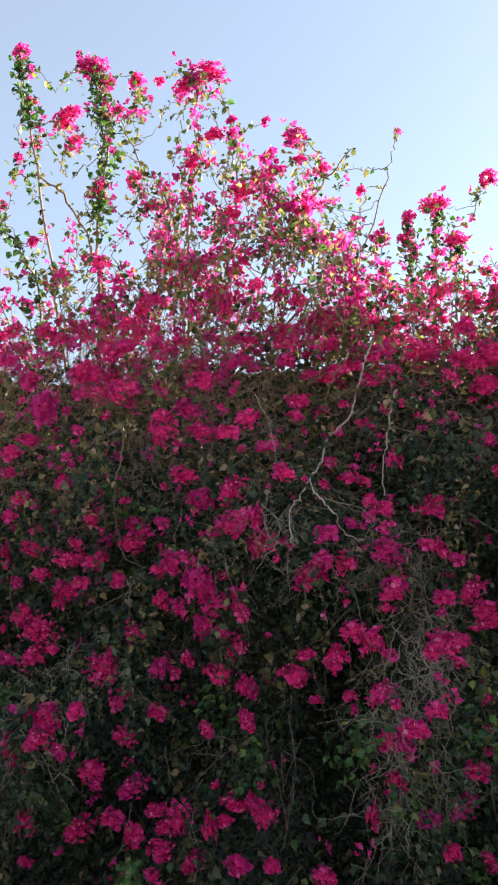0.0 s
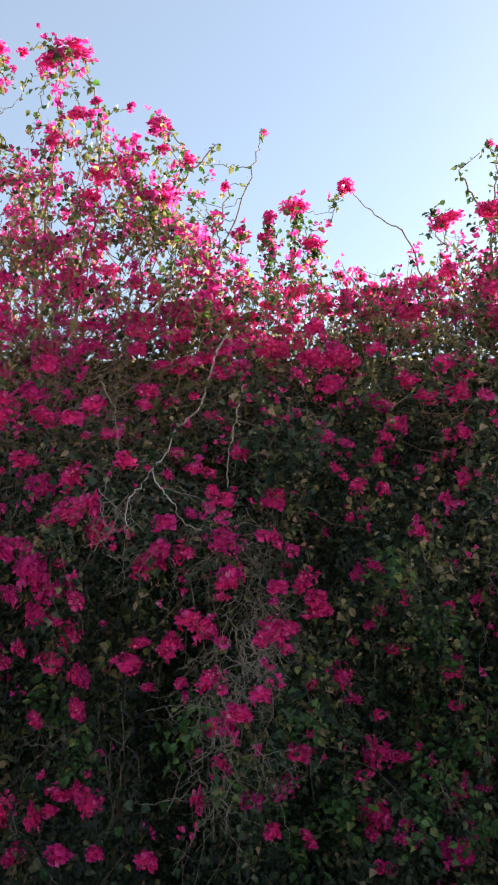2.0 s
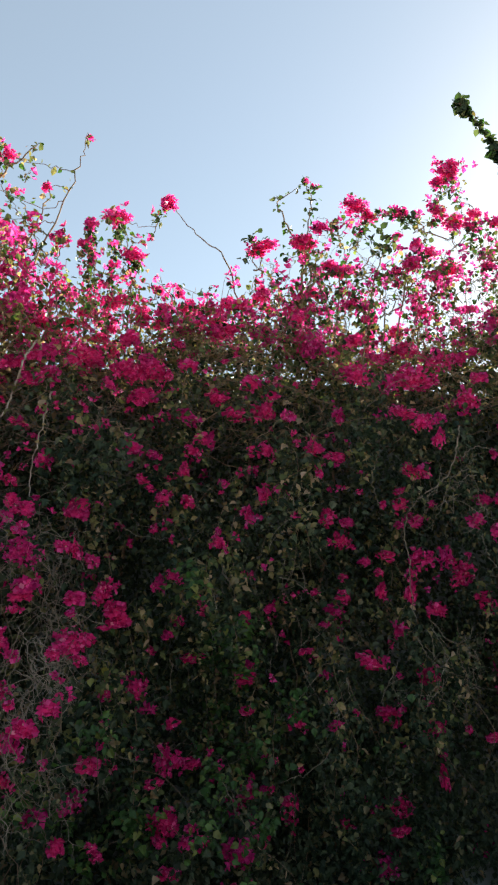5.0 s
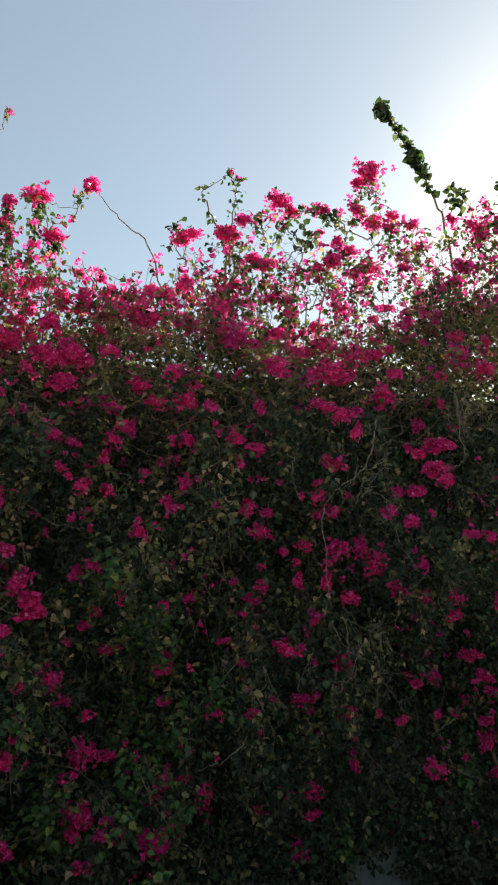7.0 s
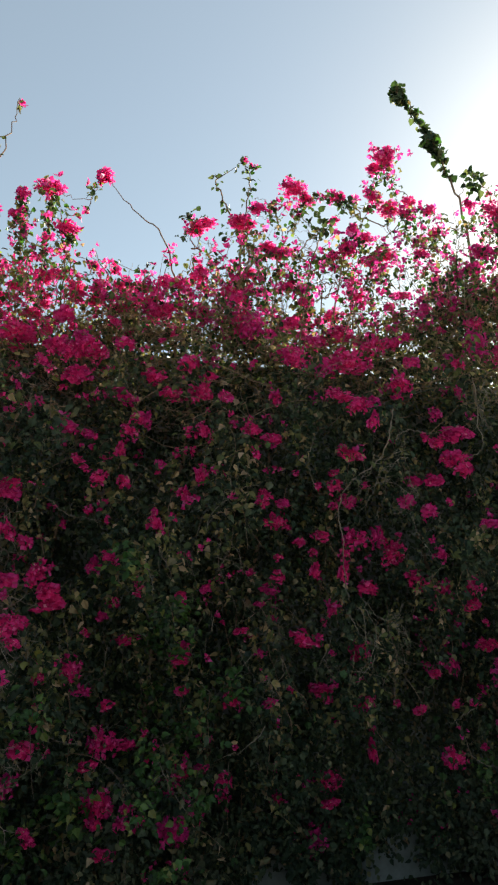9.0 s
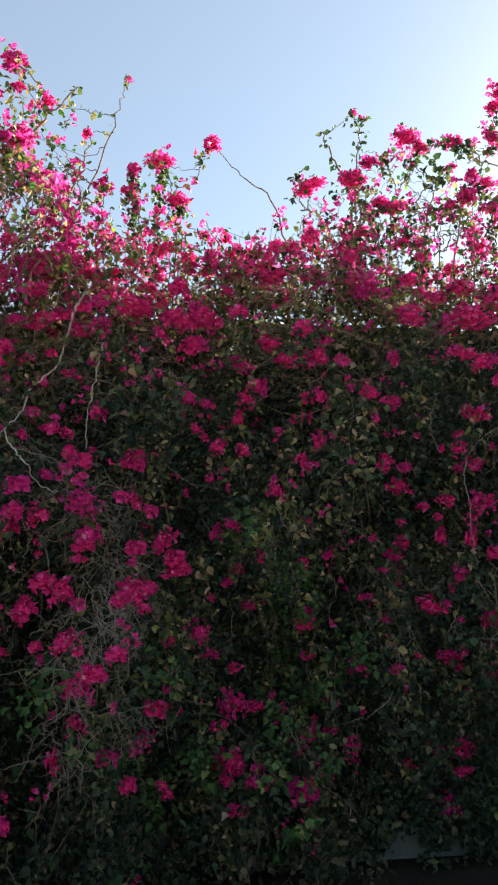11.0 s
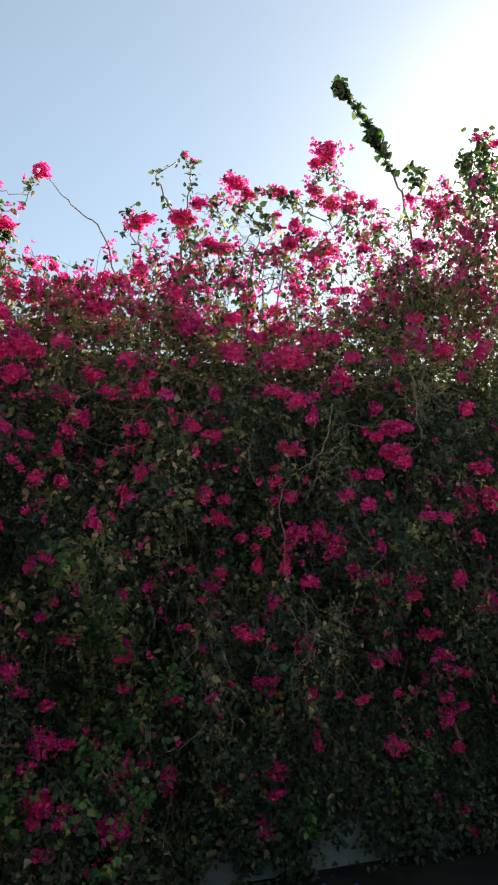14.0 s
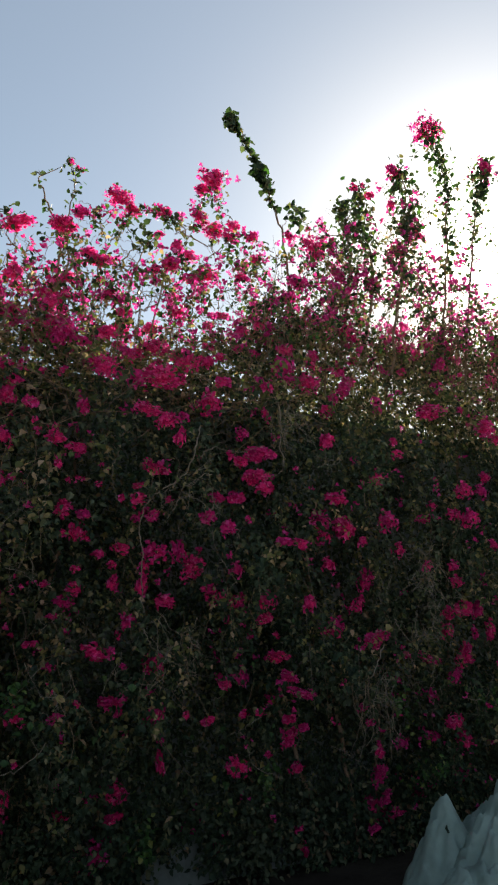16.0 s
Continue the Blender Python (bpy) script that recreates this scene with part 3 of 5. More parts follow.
                line = twig_line(root, tip)
                self.twigs.add(tube(line, np.linspace(0.003, 0.0013, len(line)), 4))
                self.leafy(line, 60, 0.034, 0.018, rng.random() < self.pale)
                k = int(rng.integers(1, 6))
                self.loose.add(flowers(tip + rng.normal(size=(k, 3)) * 0.024, rng.normal(size=(k, 3)) + [0, -0.3, 0.4], rng.uniform(0.024, 0.038, k)))
                if rng.random() < 0.4:
                    self.tie(root)

    def bare_twigs(self, lines):
        """Thin leafless shoots with short forked side twigs."""
        for pts in lines:
            line = self.stem(pts, 0.0045, 0.002, wobble=0.01)
            for _ in range(7):
                i = int(rng.integers(1, len(line)))
                d = np.array([rng.normal() * 0.8, rng.normal() * 0.3, rng.uniform(-0.1, 1.0)])
                tip = line[i] + unit(d) * rng.uniform(0.06, 0.2)
                twig = twig_line(line[i], tip, 0, 4, 0.005)
                self.twigs.add(tube(twig, np.linspace(0.002, 0.0009, len(twig)), 3))

    def arches(self, count, x0, x1, reach, y0):
        """Long thin shoots that arch out over the crest, with a few leaves and single flowers along them."""
        for _ in range(count):
            x = rng.uniform(x0, x1)
            lean = float(np.clip(rng.normal() * 0.22, -0.3, 0.3))
            rise = reach * rng.uniform(0.45, 1.0)
            y = y0 + rng.normal() * 0.1
            a = np.array([x, y, float(crest(x)) - 0.2])
            b = a + [lean * 0.6, rng.normal() * 0.05, 0.2 + rise * 0.65]
            c = b + [lean * rng.uniform(0.6, 1.6), -0.06, rise * rng.uniform(-0.05, 0.4)]
            line = bent([a, b, c], 7, 0.008)
            self.twigs.add(tube(line, np.linspace(0.0036, 0.0013, len(line)), 4))
            self.joints += list(line[3:])
            self.leafy(line[3:], 34, 0.034, 0.016, rng.random() < self.pale)
            at = line[rng.integers(4, len(line), 4)] + rng.normal(size=(4, 3)) * 0.02
            self.loose.add(flowers(at, rng.normal(size=(4, 3)) + [0, -0.3, 0.3], rng.uniform(0.022, 0.036, 4)))
            if rng.random() < 0.5:
                k = int(rng.integers(3, 8))
                self.loose.add(flowers(line[-1] + rng.normal(size=(k, 3)) * 0.022, rng.normal(size=(k, 3)) + [0, -0.3, 0.4], rng.uniform(0.024, 0.036, k)))

    # sprays against the sky -----------------------------------------------
    def sprays(self, count, outline, y0, thick, thin_out=1.0, leafy=44, pale=0.6, sunlit=0.25, blossom=6):
        """Short flowering sprays between the crest and an outline of (x, z)."""
        ox, oz = [o[0] for o in outline], [o[1] for o in outline]
        made = 0
        while made < count:
            x = rng.uniform(ox[0], ox[-1])
            top = np.interp(x, ox, oz)
            floor = crest(x) - 0.1
            if top <= floor:
                made += 1
                continue
            u = rng.random() ** thin_out
            z = floor + (top - floor) * u
            gap = math.sin(x * 8.3 + z * 5.1) + math.sin(x * 5.2 - z * 9.7 + 1.0)
            if rng.random() > 0.62 + 0.4 * gap:
                made += 0.3
                continue
            y = y0 + rng.normal() * thick
            tip = np.array([x, y, z])
            root = tip + [rng.normal() * 0.09, rng.normal() * 0.06, -rng.uniform(0.08, 0.26)]
            line = twig_line(root, tip)
            self.twigs.add(tube(line, np.linspace(0.0032, 0.0014, len(line)), 4))
            if rng.random() < 0.6:
                self.tie(root)
            self.leafy(line, leafy, 0.032, 0.024, rng.random() < pale, sunlit=sunlit)
            k = int(rng.integers(1, blossom + 1))
            pos = tip + rng.normal(size=(k, 3)) * 0.017
            self.loose.add(flowers(pos, rng.normal(size=(k, 3)) + [0, -0.3, 0.4], rng.uniform(0.018, 0.03, k)))
            made += 1

    # flower clusters ---------------------------------------------------------
    def cluster(self, x, y, z, wide, high):
        w = min(HEAD_WIDTHS, key=lambda a: abs(math.log(a / wide)))
        k = min(HEAD_FORMS, key=lambda a: abs(math.log(a * wide / high)))
        ob = part("flower_head", HEADS[w, k][int(rng.integers(3))], self.thing, np.array([x, y, z]) - self.base)
        ob.rotation_euler = (rng.uniform(-0.3, 0.3), rng.uniform(-0.25, 0.25), rng.uniform(-0.4, 0.4))
        ob.scale = (wide / w, (wide / w + high / (w * k)) / 2, high / (w * k))

    def clusters(self, spots):
        for x, z, w, h in spots:
            sunk = (0.06 + 0.08 * np.clip((1.9 - z) / 0.6, 0, 1)) * np.clip((x - 0.3) / 0.6, 0, 1)
            self.cluster(x, float(front(x, z)) + min(0.0, 1.3 * float(lump(x, z))) - 0.11 + float(sunk), z, w, h)

    def sky_clusters(self, spots, y):
        for x, z, w in spots:
            p = np.array([x, y + rng.normal() * 0.015, z])
            line = self.tie(p)
            self.leafy(line, 35, 0.034, 0.012, rng.random() < self.pale)
            self.cluster(*p, (0.85 if w < 0.13 else 1.05) * w, w * rng.uniform(0.5, 0.85))

    def scattered(self, count, lo, hi, small=0.05, large=0.11):
        for _ in range(count):
            x = rng.uniform(self.x0, self.x1)
            z = crest(x) - (hi - lo) * rng.random() ** 1.3 + hi
            self.cluster(x, float(front(x, z) + lump(x, z)) + rng.uniform(-0.12, 0.08), z, *(rng.uniform(small, large) * np.array([1.0, rng.uniform(0.5, 1.0)])))

    # dry twigs ----------------------------------------------------------------
    def dry_tangle(self, x, z, wide, high, count):
        """Bare hanging twigs with side twigs, in front of the leaves."""
        for _ in range(count):
            px, pz = x + rng.normal() * wide, z + rng.normal() * high
            py = float(front(px, pz) + 1.3 * lump(px, pz)) - rng.uniform(0.02, 0.17)
            pts = [np.array([px, py, pz])]
            d = np.array([rng.normal() * 0.45, -0.1, -rng.uniform(0.5, 1.3)])
            for _ in range(int(rng.integers(3, 7))):
                d = d + rng.normal(size=3) * [0.55, 0.25, 0.4]
                pts.append(pts[-1] + unit(d) * rng.uniform(0.025, 0.07))
            line = bent(pts, 3, 0.003)
            self.tangles.add(tube(line, np.linspace(0.0017, 0.0008, len(line)), 4))
            for _ in range(int(rng.integers(2, 6))):
                i = int(rng.integers(1, len(line)))
                tip = line[i] + unit(rng.normal(size=3) * [1, 0.4, 1]) * rng.uniform(0.04, 0.11)
                twig = twig_line(line[i], tip, 0, 3, 0.002)
                self.tangles.add(tube(twig, np.linspace(0.0011, 0.0006, len(twig)), 3))

    def fresh_patch(self, x, z, count=60):
        """A tuft of young green shoots."""
        pos = np.array([x, 0, z]) + rng.normal(size=(count, 3)) * [0.05, 0, 0.055]
        pos[:, 1] = front(pos[:, 0], pos[:, 2]) + 1.3 * lump(pos[:, 0], pos[:, 2]) - rng.uniform(0.08, 0.2, count)
        self.fresh.add(blades(pos, rng.normal(size=(count, 3)) * [0.9, 0.5, 0.5] + [0, -0.4, -0.4], rng.normal(size=(count, 3)) * 0.5 + [0, -0.7, 0.7],
                              rng.uniform(0.022, 0.048, count), rng.uniform(0.7, 1.0, count)))

    def lone_leaves(self, count):
        """The leaves that stand out singly on the face."""
        for _ in range(count):
            x = rng.uniform(self.x0, self.x1)
            z = 0.25 + 2.25 * rng.random() ** 1.25
            y = float(front(x, z) + 1.3 * lump(x, z)) - rng.uniform(0.0, 0.1)
            fresh = rng.random() < np.interp(z, [0.9, 1.6], [0.6, 0.12])
            ob = part("leaf", LEAF_SHAPES[int(rng.integers(3)) + 4 if fresh else int(rng.integers(4))], self.thing, np.array([x, y, z]) - self.base)
            s = rng.uniform(0.026, 0.046) if fresh else rng.uniform(0.025, 0.044)
            ob.scale = (s, s, s)
            ob.rotation_euler = (radians(rng.normal(-70, 30)), radians(rng.normal(0, 25)), radians(rng.normal(0, 50)))

    def finish(self):
        for heap, name, mat, label in ((self.leaves, "foliage", leaf_mat, "dense small dark green leaves"), (self.young, "young_foliage", young_mat, "yellowish green leaves, partly young, partly coloured as if lit"),
                                       (self.loose, "loose_blossom", bract_mat, "loose papery magenta bracts"), (self.twigs, "twigwork", bark_mat, "thin crooked brown twigs"),
                                       (self.dry, "dry_brushwood", dry_mat, "bare brown dry twigs"),
                                       (self.fresh, "fresh_foliage", fresh_mat, "bright green leaves, partly fresh, partly coloured as if sunlit"), (self.tangles, "pale_brushwood", tangle_mat, "pale bare dry twigs")):
            if heap.v:
                part(name, heap.build(name, [mat], self.base), self.thing, label=label, kind="stuff")


def roots(plant, spots):
    """Woody stems that climb from the soil behind the leaves."""
    for foot_x, x in spots:
        y = WALL_Y - 0.09
        plant.stem([(foot_x, y, -0.05), ((foot_x + x) / 2, y - 0.02, 0.8), (x - 0.06, y - 0.03, 1.7), (x + 0.04, y - 0.1, 2.5), (x + rng.normal() * 0.1, y - 0.15, float(crest(x)) - 0.1)], 0.014, 0.008, name="trunk_stem")


# ---------------------------------------------------------------- where the clusters sit: x, z, width
A_0 = [(-1.59, 0.49, 0.06, 0.04), (-1.45, 0.54, 0.04, 0.03), (-0.87, 0.56, 0.1, 0.07), (-0.97, 0.55, 0.07, 0.05), (-0.56, 0.58, 0.06, 0.05), (-1.57, 0.60, 0.04, 0.04),
       (-0.99, 0.61, 0.11, 0.07), (-0.67, 0.60, 0.09, 0.06), (-1.36, 0.63, 0.12, 0.1), (-1.61, 0.65, 0.07, 0.13), (-1.10, 0.65, 0.08, 0.09), (-1.01, 0.66, 0.06, 0.05),
       (-1.22, 0.68, 0.09, 0.06), (-0.81, 0.69, 0.05, 0.09), (-0.94, 0.70, 0.11, 0.12), (-0.76, 0.70, 0.07, 0.04), (-1.04, 0.72, 0.08, 0.05), (-1.57, 0.73, 0.06, 0.05),
       (-0.58, 0.76, 0.08, 0.09), (-0.72, 0.77, 0.11, 0.07), (-0.65, 0.78, 0.05, 0.06), (-1.14, 0.80, 0.12, 0.09), (-1.26, 0.82, 0.05, 0.04), (-0.80, 0.83, 0.04, 0.03)]
A_1 = [(-0.62, 0.84, 0.03, 0.03), (-1.29, 0.87, 0.09, 0.08), (-1.17, 0.89, 0.04, 0.04), (-1.60, 0.95, 0.06, 0.15), (-1.35, 0.96, 0.06, 0.06), (-1.18, 0.99, 0.1, 0.07),
       (-1.42, 1.01, 0.11, 0.08), (-0.84, 1.03, 0.06, 0.06), (-0.67, 1.06, 0.06, 0.06), (-1.46, 1.07, 0.12, 0.1), (-0.68, 1.08, 0.06, 0.06), (-1.05, 1.09, 0.08, 0.05),
       (-1.29, 1.11, 0.06, 0.06), (-1.20, 1.12, 0.06, 0.05), (-1.18, 1.16, 0.08, 0.07), (-0.66, 1.19, 0.05, 0.07), (-0.69, 1.20, 0.06, 0.07), (-0.98, 1.24, 0.05, 0.05),
       (-1.30, 1.25, 0.13, 0.12), (-0.80, 1.25, 0.11, 0.07), (-0.49, 1.25, 0.12, 0.07), (-1.03, 1.26, 0.07, 0.07), (-1.69, 1.28, 0.06, 0.05), (-1.62, 1.29, 0.12, 0.09)]
A_2 = [(-0.91, 1.30, 0.05, 0.06), (-1.54, 1.32, 0.06, 0.04), (-0.72, 1.35, 0.09, 0.11), (-1.11, 1.38, 0.04, 0.03), (-1.78, 1.40, 0.03, 0.04), (-1.59, 1.40, 0.16, 0.11),
       (-1.17, 1.40, 0.07, 0.1), (-0.59, 1.40, 0.03, 0.02), (-0.75, 1.41, 0.05, 0.04), (-0.83, 1.43, 0.08, 0.09), (-1.69, 1.45, 0.08, 0.07), (-1.68, 1.48, 0.07, 0.06),
       (-0.68, 1.48, 0.06, 0.06), (-0.91, 1.50, 0.07, 0.07), (-0.69, 1.50, 0.06, 0.05), (-1.52, 1.52, 0.05, 0.06), (-0.99, 1.53, 0.06, 0.07), (-0.79, 1.54, 0.11, 0.11),
       (-0.72, 1.56, 0.07, 0.06), (-1.48, 1.57, 0.12, 0.08), (-1.72, 1.60, 0.05, 0.05), (-1.41, 1.60, 0.08, 0.05), (-0.84, 1.60, 0.11, 0.11), (-0.47, 1.60, 0.04, 0.05)]
A_3 = [(-1.24, 1.61, 0.09, 0.06), (-1.60, 1.63, 0.07, 0.05), (-0.76, 1.63, 0.05, 0.04), (-1.04, 1.65, 0.07, 0.06), (-0.95, 1.68, 0.16, 0.09), (-1.34, 1.69, 0.09, 0.07),
       (-0.52, 1.69, 0.03, 0.03), (-1.47, 1.70, 0.13, 0.07), (-1.78, 1.72, 0.05, 0.11), (-1.64, 1.75, 0.12, 0.07), (-0.62, 1.75, 0.07, 0.09), (-1.18, 1.76, 0.11, 0.06),
       (-1.68, 1.77, 0.04, 0.03), (-1.43, 1.77, 0.08, 0.06), (-0.57, 1.77, 0.1, 0.08), (-1.63, 1.83, 0.05, 0.04), (-1.14, 1.83, 0.12, 0.08), (-0.69, 1.83, 0.2, 0.1),
       (-1.04, 1.85, 0.06, 0.05), (-0.60, 1.85, 0.06, 0.09), (-1.75, 1.88, 0.09, 0.05), (-1.35, 1.88, 0.09, 0.09), (-1.63, 1.94, 0.05, 0.05), (-1.19, 1.94, 0.05, 0.03)]
A_4 = [(-0.87, 1.94, 0.1, 0.09), (-1.70, 1.96, 0.07, 0.06), (-0.73, 1.98, 0.12, 0.1), (-1.03, 2.00, 0.03, 0.03), (-1.45, 2.01, 0.06, 0.07), (-0.50, 2.04, 0.1, 0.061),
       (-0.94, 2.05, 0.11, 0.07), (-1.77, 2.08, 0.07, 0.04), (-1.41, 2.11, 0.05, 0.04), (-0.70, 2.16, 0.041, 0.031), (-1.76, 2.16, 0.09, 0.06), (-0.61, 2.18, 0.083, 0.052),
       (-1.67, 2.22, 0.11, 0.05), (-1.02, 2.22, 0.14, 0.1), (-0.76, 2.23, 0.091, 0.061), (-1.38, 2.23, 0.05, 0.04), (-0.87, 2.23, 0.11, 0.07), (-0.68, 2.29, 0.092, 0.071),
       (-0.50, 2.34, 0.064, 0.043), (-1.03, 2.29, 0.08, 0.06), (-1.29, 2.31, 0.04, 0.04), (-0.92, 2.33, 0.12, 0.08), (-1.56, 2.34, 0.12, 0.13), (-1.48, 2.34, 0.05, 0.04)]
A_5 = [(-1.22, 2.42, 0.15, 0.1), (-1.06, 2.43, 0.07, 0.07), (-1.37, 2.44, 0.13, 0.07), (-0.87, 2.45, 0.11, 0.07), (-1.69, 2.50, 0.12, 0.08), (-1.40, 2.53, 0.11, 0.07),
       (-0.76, 2.54, 0.1, 0.051), (-0.54, 2.60, 0.074, 0.064), (-0.52, 2.68, 0.075, 0.064), (-1.07, 2.63, 0.11, 0.1), (-1.29, 2.64, 0.15, 0.1), (-1.01, 2.68, 0.06, 0.04)]
B_0 = [(0.53, 0.49, 0.09, 0.04), (0.98, 0.50, 0.08, 0.08), (0.24, 0.56, 0.05, 0.04), (0.82, 0.54, 0.12, 0.09), (-0.36, 0.57, 0.08, 0.06), (0.22, 0.60, 0.05, 0.04),
       (0.50, 0.59, 0.05, 0.04), (0.68, 0.59, 0.05, 0.04), (0.09, 0.64, 0.06, 0.06), (0.60, 0.61, 0.07, 0.05), (0.51, 0.64, 0.12, 0.11), (0.91, 0.62, 0.03, 0.04),
       (1.12, 0.63, 0.09, 0.08), (0.85, 0.65, 0.04, 0.06), (0.61, 0.67, 0.06, 0.04), (0.90, 0.72, 0.08, 0.07), (1.00, 0.72, 0.07, 0.04), (-0.19, 0.76, 0.05, 0.09),
       (0.01, 0.76, 0.09, 0.06), (0.93, 0.76, 0.03, 0.05), (0.14, 0.79, 0.1, 0.09), (0.46, 0.81, 0.07, 0.04), (1.15, 0.81, 0.03, 0.03), (1.01, 0.85, 0.07, 0.05)]
B_1 = [(0.64, 0.85, 0.1, 0.05), (0.53, 0.87, 0.12, 0.12), (-0.10, 0.90, 0.07, 0.06), (0.72, 0.88, 0.03, 0.05), (0.19, 0.93, 0.09, 0.06), (-0.18, 0.95, 0.03, 0.03),
       (0.04, 0.97, 0.04, 0.04), (-0.05, 0.98, 0.03, 0.03), (-0.13, 1.03, 0.09, 0.06), (0.54, 1.02, 0.07, 0.04), (1.12, 1.02, 0.08, 0.07), (-0.06, 1.05, 0.07, 0.07),
       (0.90, 1.06, 0.07, 0.04), (0.42, 1.10, 0.08, 0.06), (-0.03, 1.11, 0.09, 0.06), (-0.25, 1.13, 0.03, 0.04), (-0.40, 1.16, 0.06, 0.03), (0.05, 1.17, 0.07, 0.06),
       (-0.27, 1.18, 0.05, 0.04), (-0.09, 1.18, 0.04, 0.04), (0.24, 1.18, 0.05, 0.05), (0.37, 1.20, 0.08, 0.1), (-0.14, 1.21, 0.1, 0.08), (0.89, 1.20, 0.07, 0.05)]
B_2 = [(0.93, 1.23, 0.03, 0.03), (0.06, 1.28, 0.03, 0.03), (0.90, 1.27, 0.04, 0.04), (0.62, 1.30, 0.12, 0.04), (-0.32, 1.32, 0.08, 0.1), (0.14, 1.32, 0.05, 0.04),
       (-0.44, 1.33, 0.07, 0.04), (1.19, 1.33, 0.07, 0.03), (-0.11, 1.34, 0.05, 0.05), (0.43, 1.34, 0.04, 0.04), (0.05, 1.35, 0.07, 0.05), (-0.19, 1.39, 0.1, 0.09),
       (0.11, 1.39, 0.14, 0.09), (0.50, 1.41, 0.05, 0.04), (-0.25, 1.43, 0.09, 0.07), (0.22, 1.44, 0.05, 0.02), (0.28, 1.47, 0.09, 0.06), (0.55, 1.47, 0.06, 0.05),
       (0.09, 1.50, 0.04, 0.04), (0.87, 1.50, 0.05, 0.04), (-0.12, 1.51, 0.06, 0.03), (0.26, 1.52, 0.09, 0.06), (0.64, 1.52, 0.04, 0.05), (1.00, 1.53, 0.05, 0.04)]
B_3 = [(0.10, 1.56, 0.08, 0.05), (0.63, 1.56, 0.03, 0.04), (-0.10, 1.57, 0.08, 0.06), (0.22, 1.59, 0.1, 0.1), (-0.09, 1.60, 0.09, 0.06), (1.22, 1.61, 0.05, 0.03),
       (0.45, 1.63, 0.06, 0.07), (-0.41, 1.64, 0.11, 0.09), (0.51, 1.66, 0.07, 0.05), (0.85, 1.68, 0.05, 0.04), (-0.27, 1.68, 0.08, 0.09), (-0.35, 1.69, 0.07, 0.07),
       (0.16, 1.71, 0.06, 0.05), (-0.10, 1.73, 0.13, 0.1), (0.09, 1.75, 0.06, 0.07), (-0.36, 1.76, 0.04, 0.03), (0.04, 1.76, 0.06, 0.05), (-0.34, 1.79, 0.09, 0.06),
       (-0.11, 1.80, 0.04, 0.03), (0.70, 1.81, 0.07, 0.07), (-0.20, 1.83, 0.04, 0.03), (1.25, 1.84, 0.04, 0.04), (-0.25, 1.84, 0.05, 0.04), (-0.18, 1.87, 0.051, 0.041)]
B_4 = [(0.71, 1.87, 0.03, 0.04), (0.42, 1.88, 0.041, 0.041), (-0.13, 1.91, 0.094, 0.063), (0.03, 1.93, 0.033, 0.044), (0.08, 1.93, 0.087, 0.054), (-0.18, 1.95, 0.053, 0.053),
       (0.08, 1.97, 0.099, 0.055), (-0.10, 1.98, 0.033, 0.022), (1.24, 1.96, 0.07, 0.08), (0.86, 1.97, 0.06, 0.07), (-0.36, 2.01, 0.042, 0.042), (-0.21, 2.05, 0.055, 0.044),
       (0.57, 2.01, 0.06, 0.06), (-0.43, 2.02, 0.03, 0.03), (-0.28, 2.06, 0.066, 0.044), (0.46, 2.02, 0.071, 0.061), (0.39, 2.05, 0.041, 0.041), (-0.17, 2.13, 0.034, 0.034),
       (0.94, 2.06, 0.07, 0.09), (0.36, 2.08, 0.051, 0.031), (0.99, 2.08, 0.04, 0.04), (1.03, 2.09, 0.03, 0.03), (-0.36, 2.15, 0.056, 0.044), (0.34, 2.10, 0.031, 0.031)]
B_5 = [(-0.08, 2.15, 0.066, 0.077), (-0.24, 2.18, 0.034, 0.034), (0.74, 2.11, 0.05, 0.03), (1.18, 2.15, 0.04, 0.04), (0.55, 2.16, 0.05, 0.06), (-0.14, 2.27, 0.047, 0.023),
       (0.24, 2.19, 0.021, 0.021), (0.30, 2.21, 0.073, 0.042), (0.32, 2.21, 0.052, 0.031), (0.43, 2.21, 0.03, 0.03), (0.40, 2.22, 0.051, 0.041), (-0.18, 2.31, 0.045, 0.034),
       (-0.23, 2.33, 0.034, 0.034), (0.59, 2.25, 0.08, 0.06), (0.87, 2.27, 0.04, 0.05), (0.95, 2.28, 0.08, 0.08), (-0.04, 2.39, 0.023, 0.035), (1.19, 2.30, 0.09, 0.05),
       (-0.11, 2.39, 0.046, 0.057), (-0.40, 2.38, 0.078, 0.055), (0.67, 2.31, 0.05, 0.07), (-0.30, 2.43, 0.046, 0.034), (0.63, 2.32, 0.07, 0.05), (1.11, 2.33, 0.04, 0.04)]
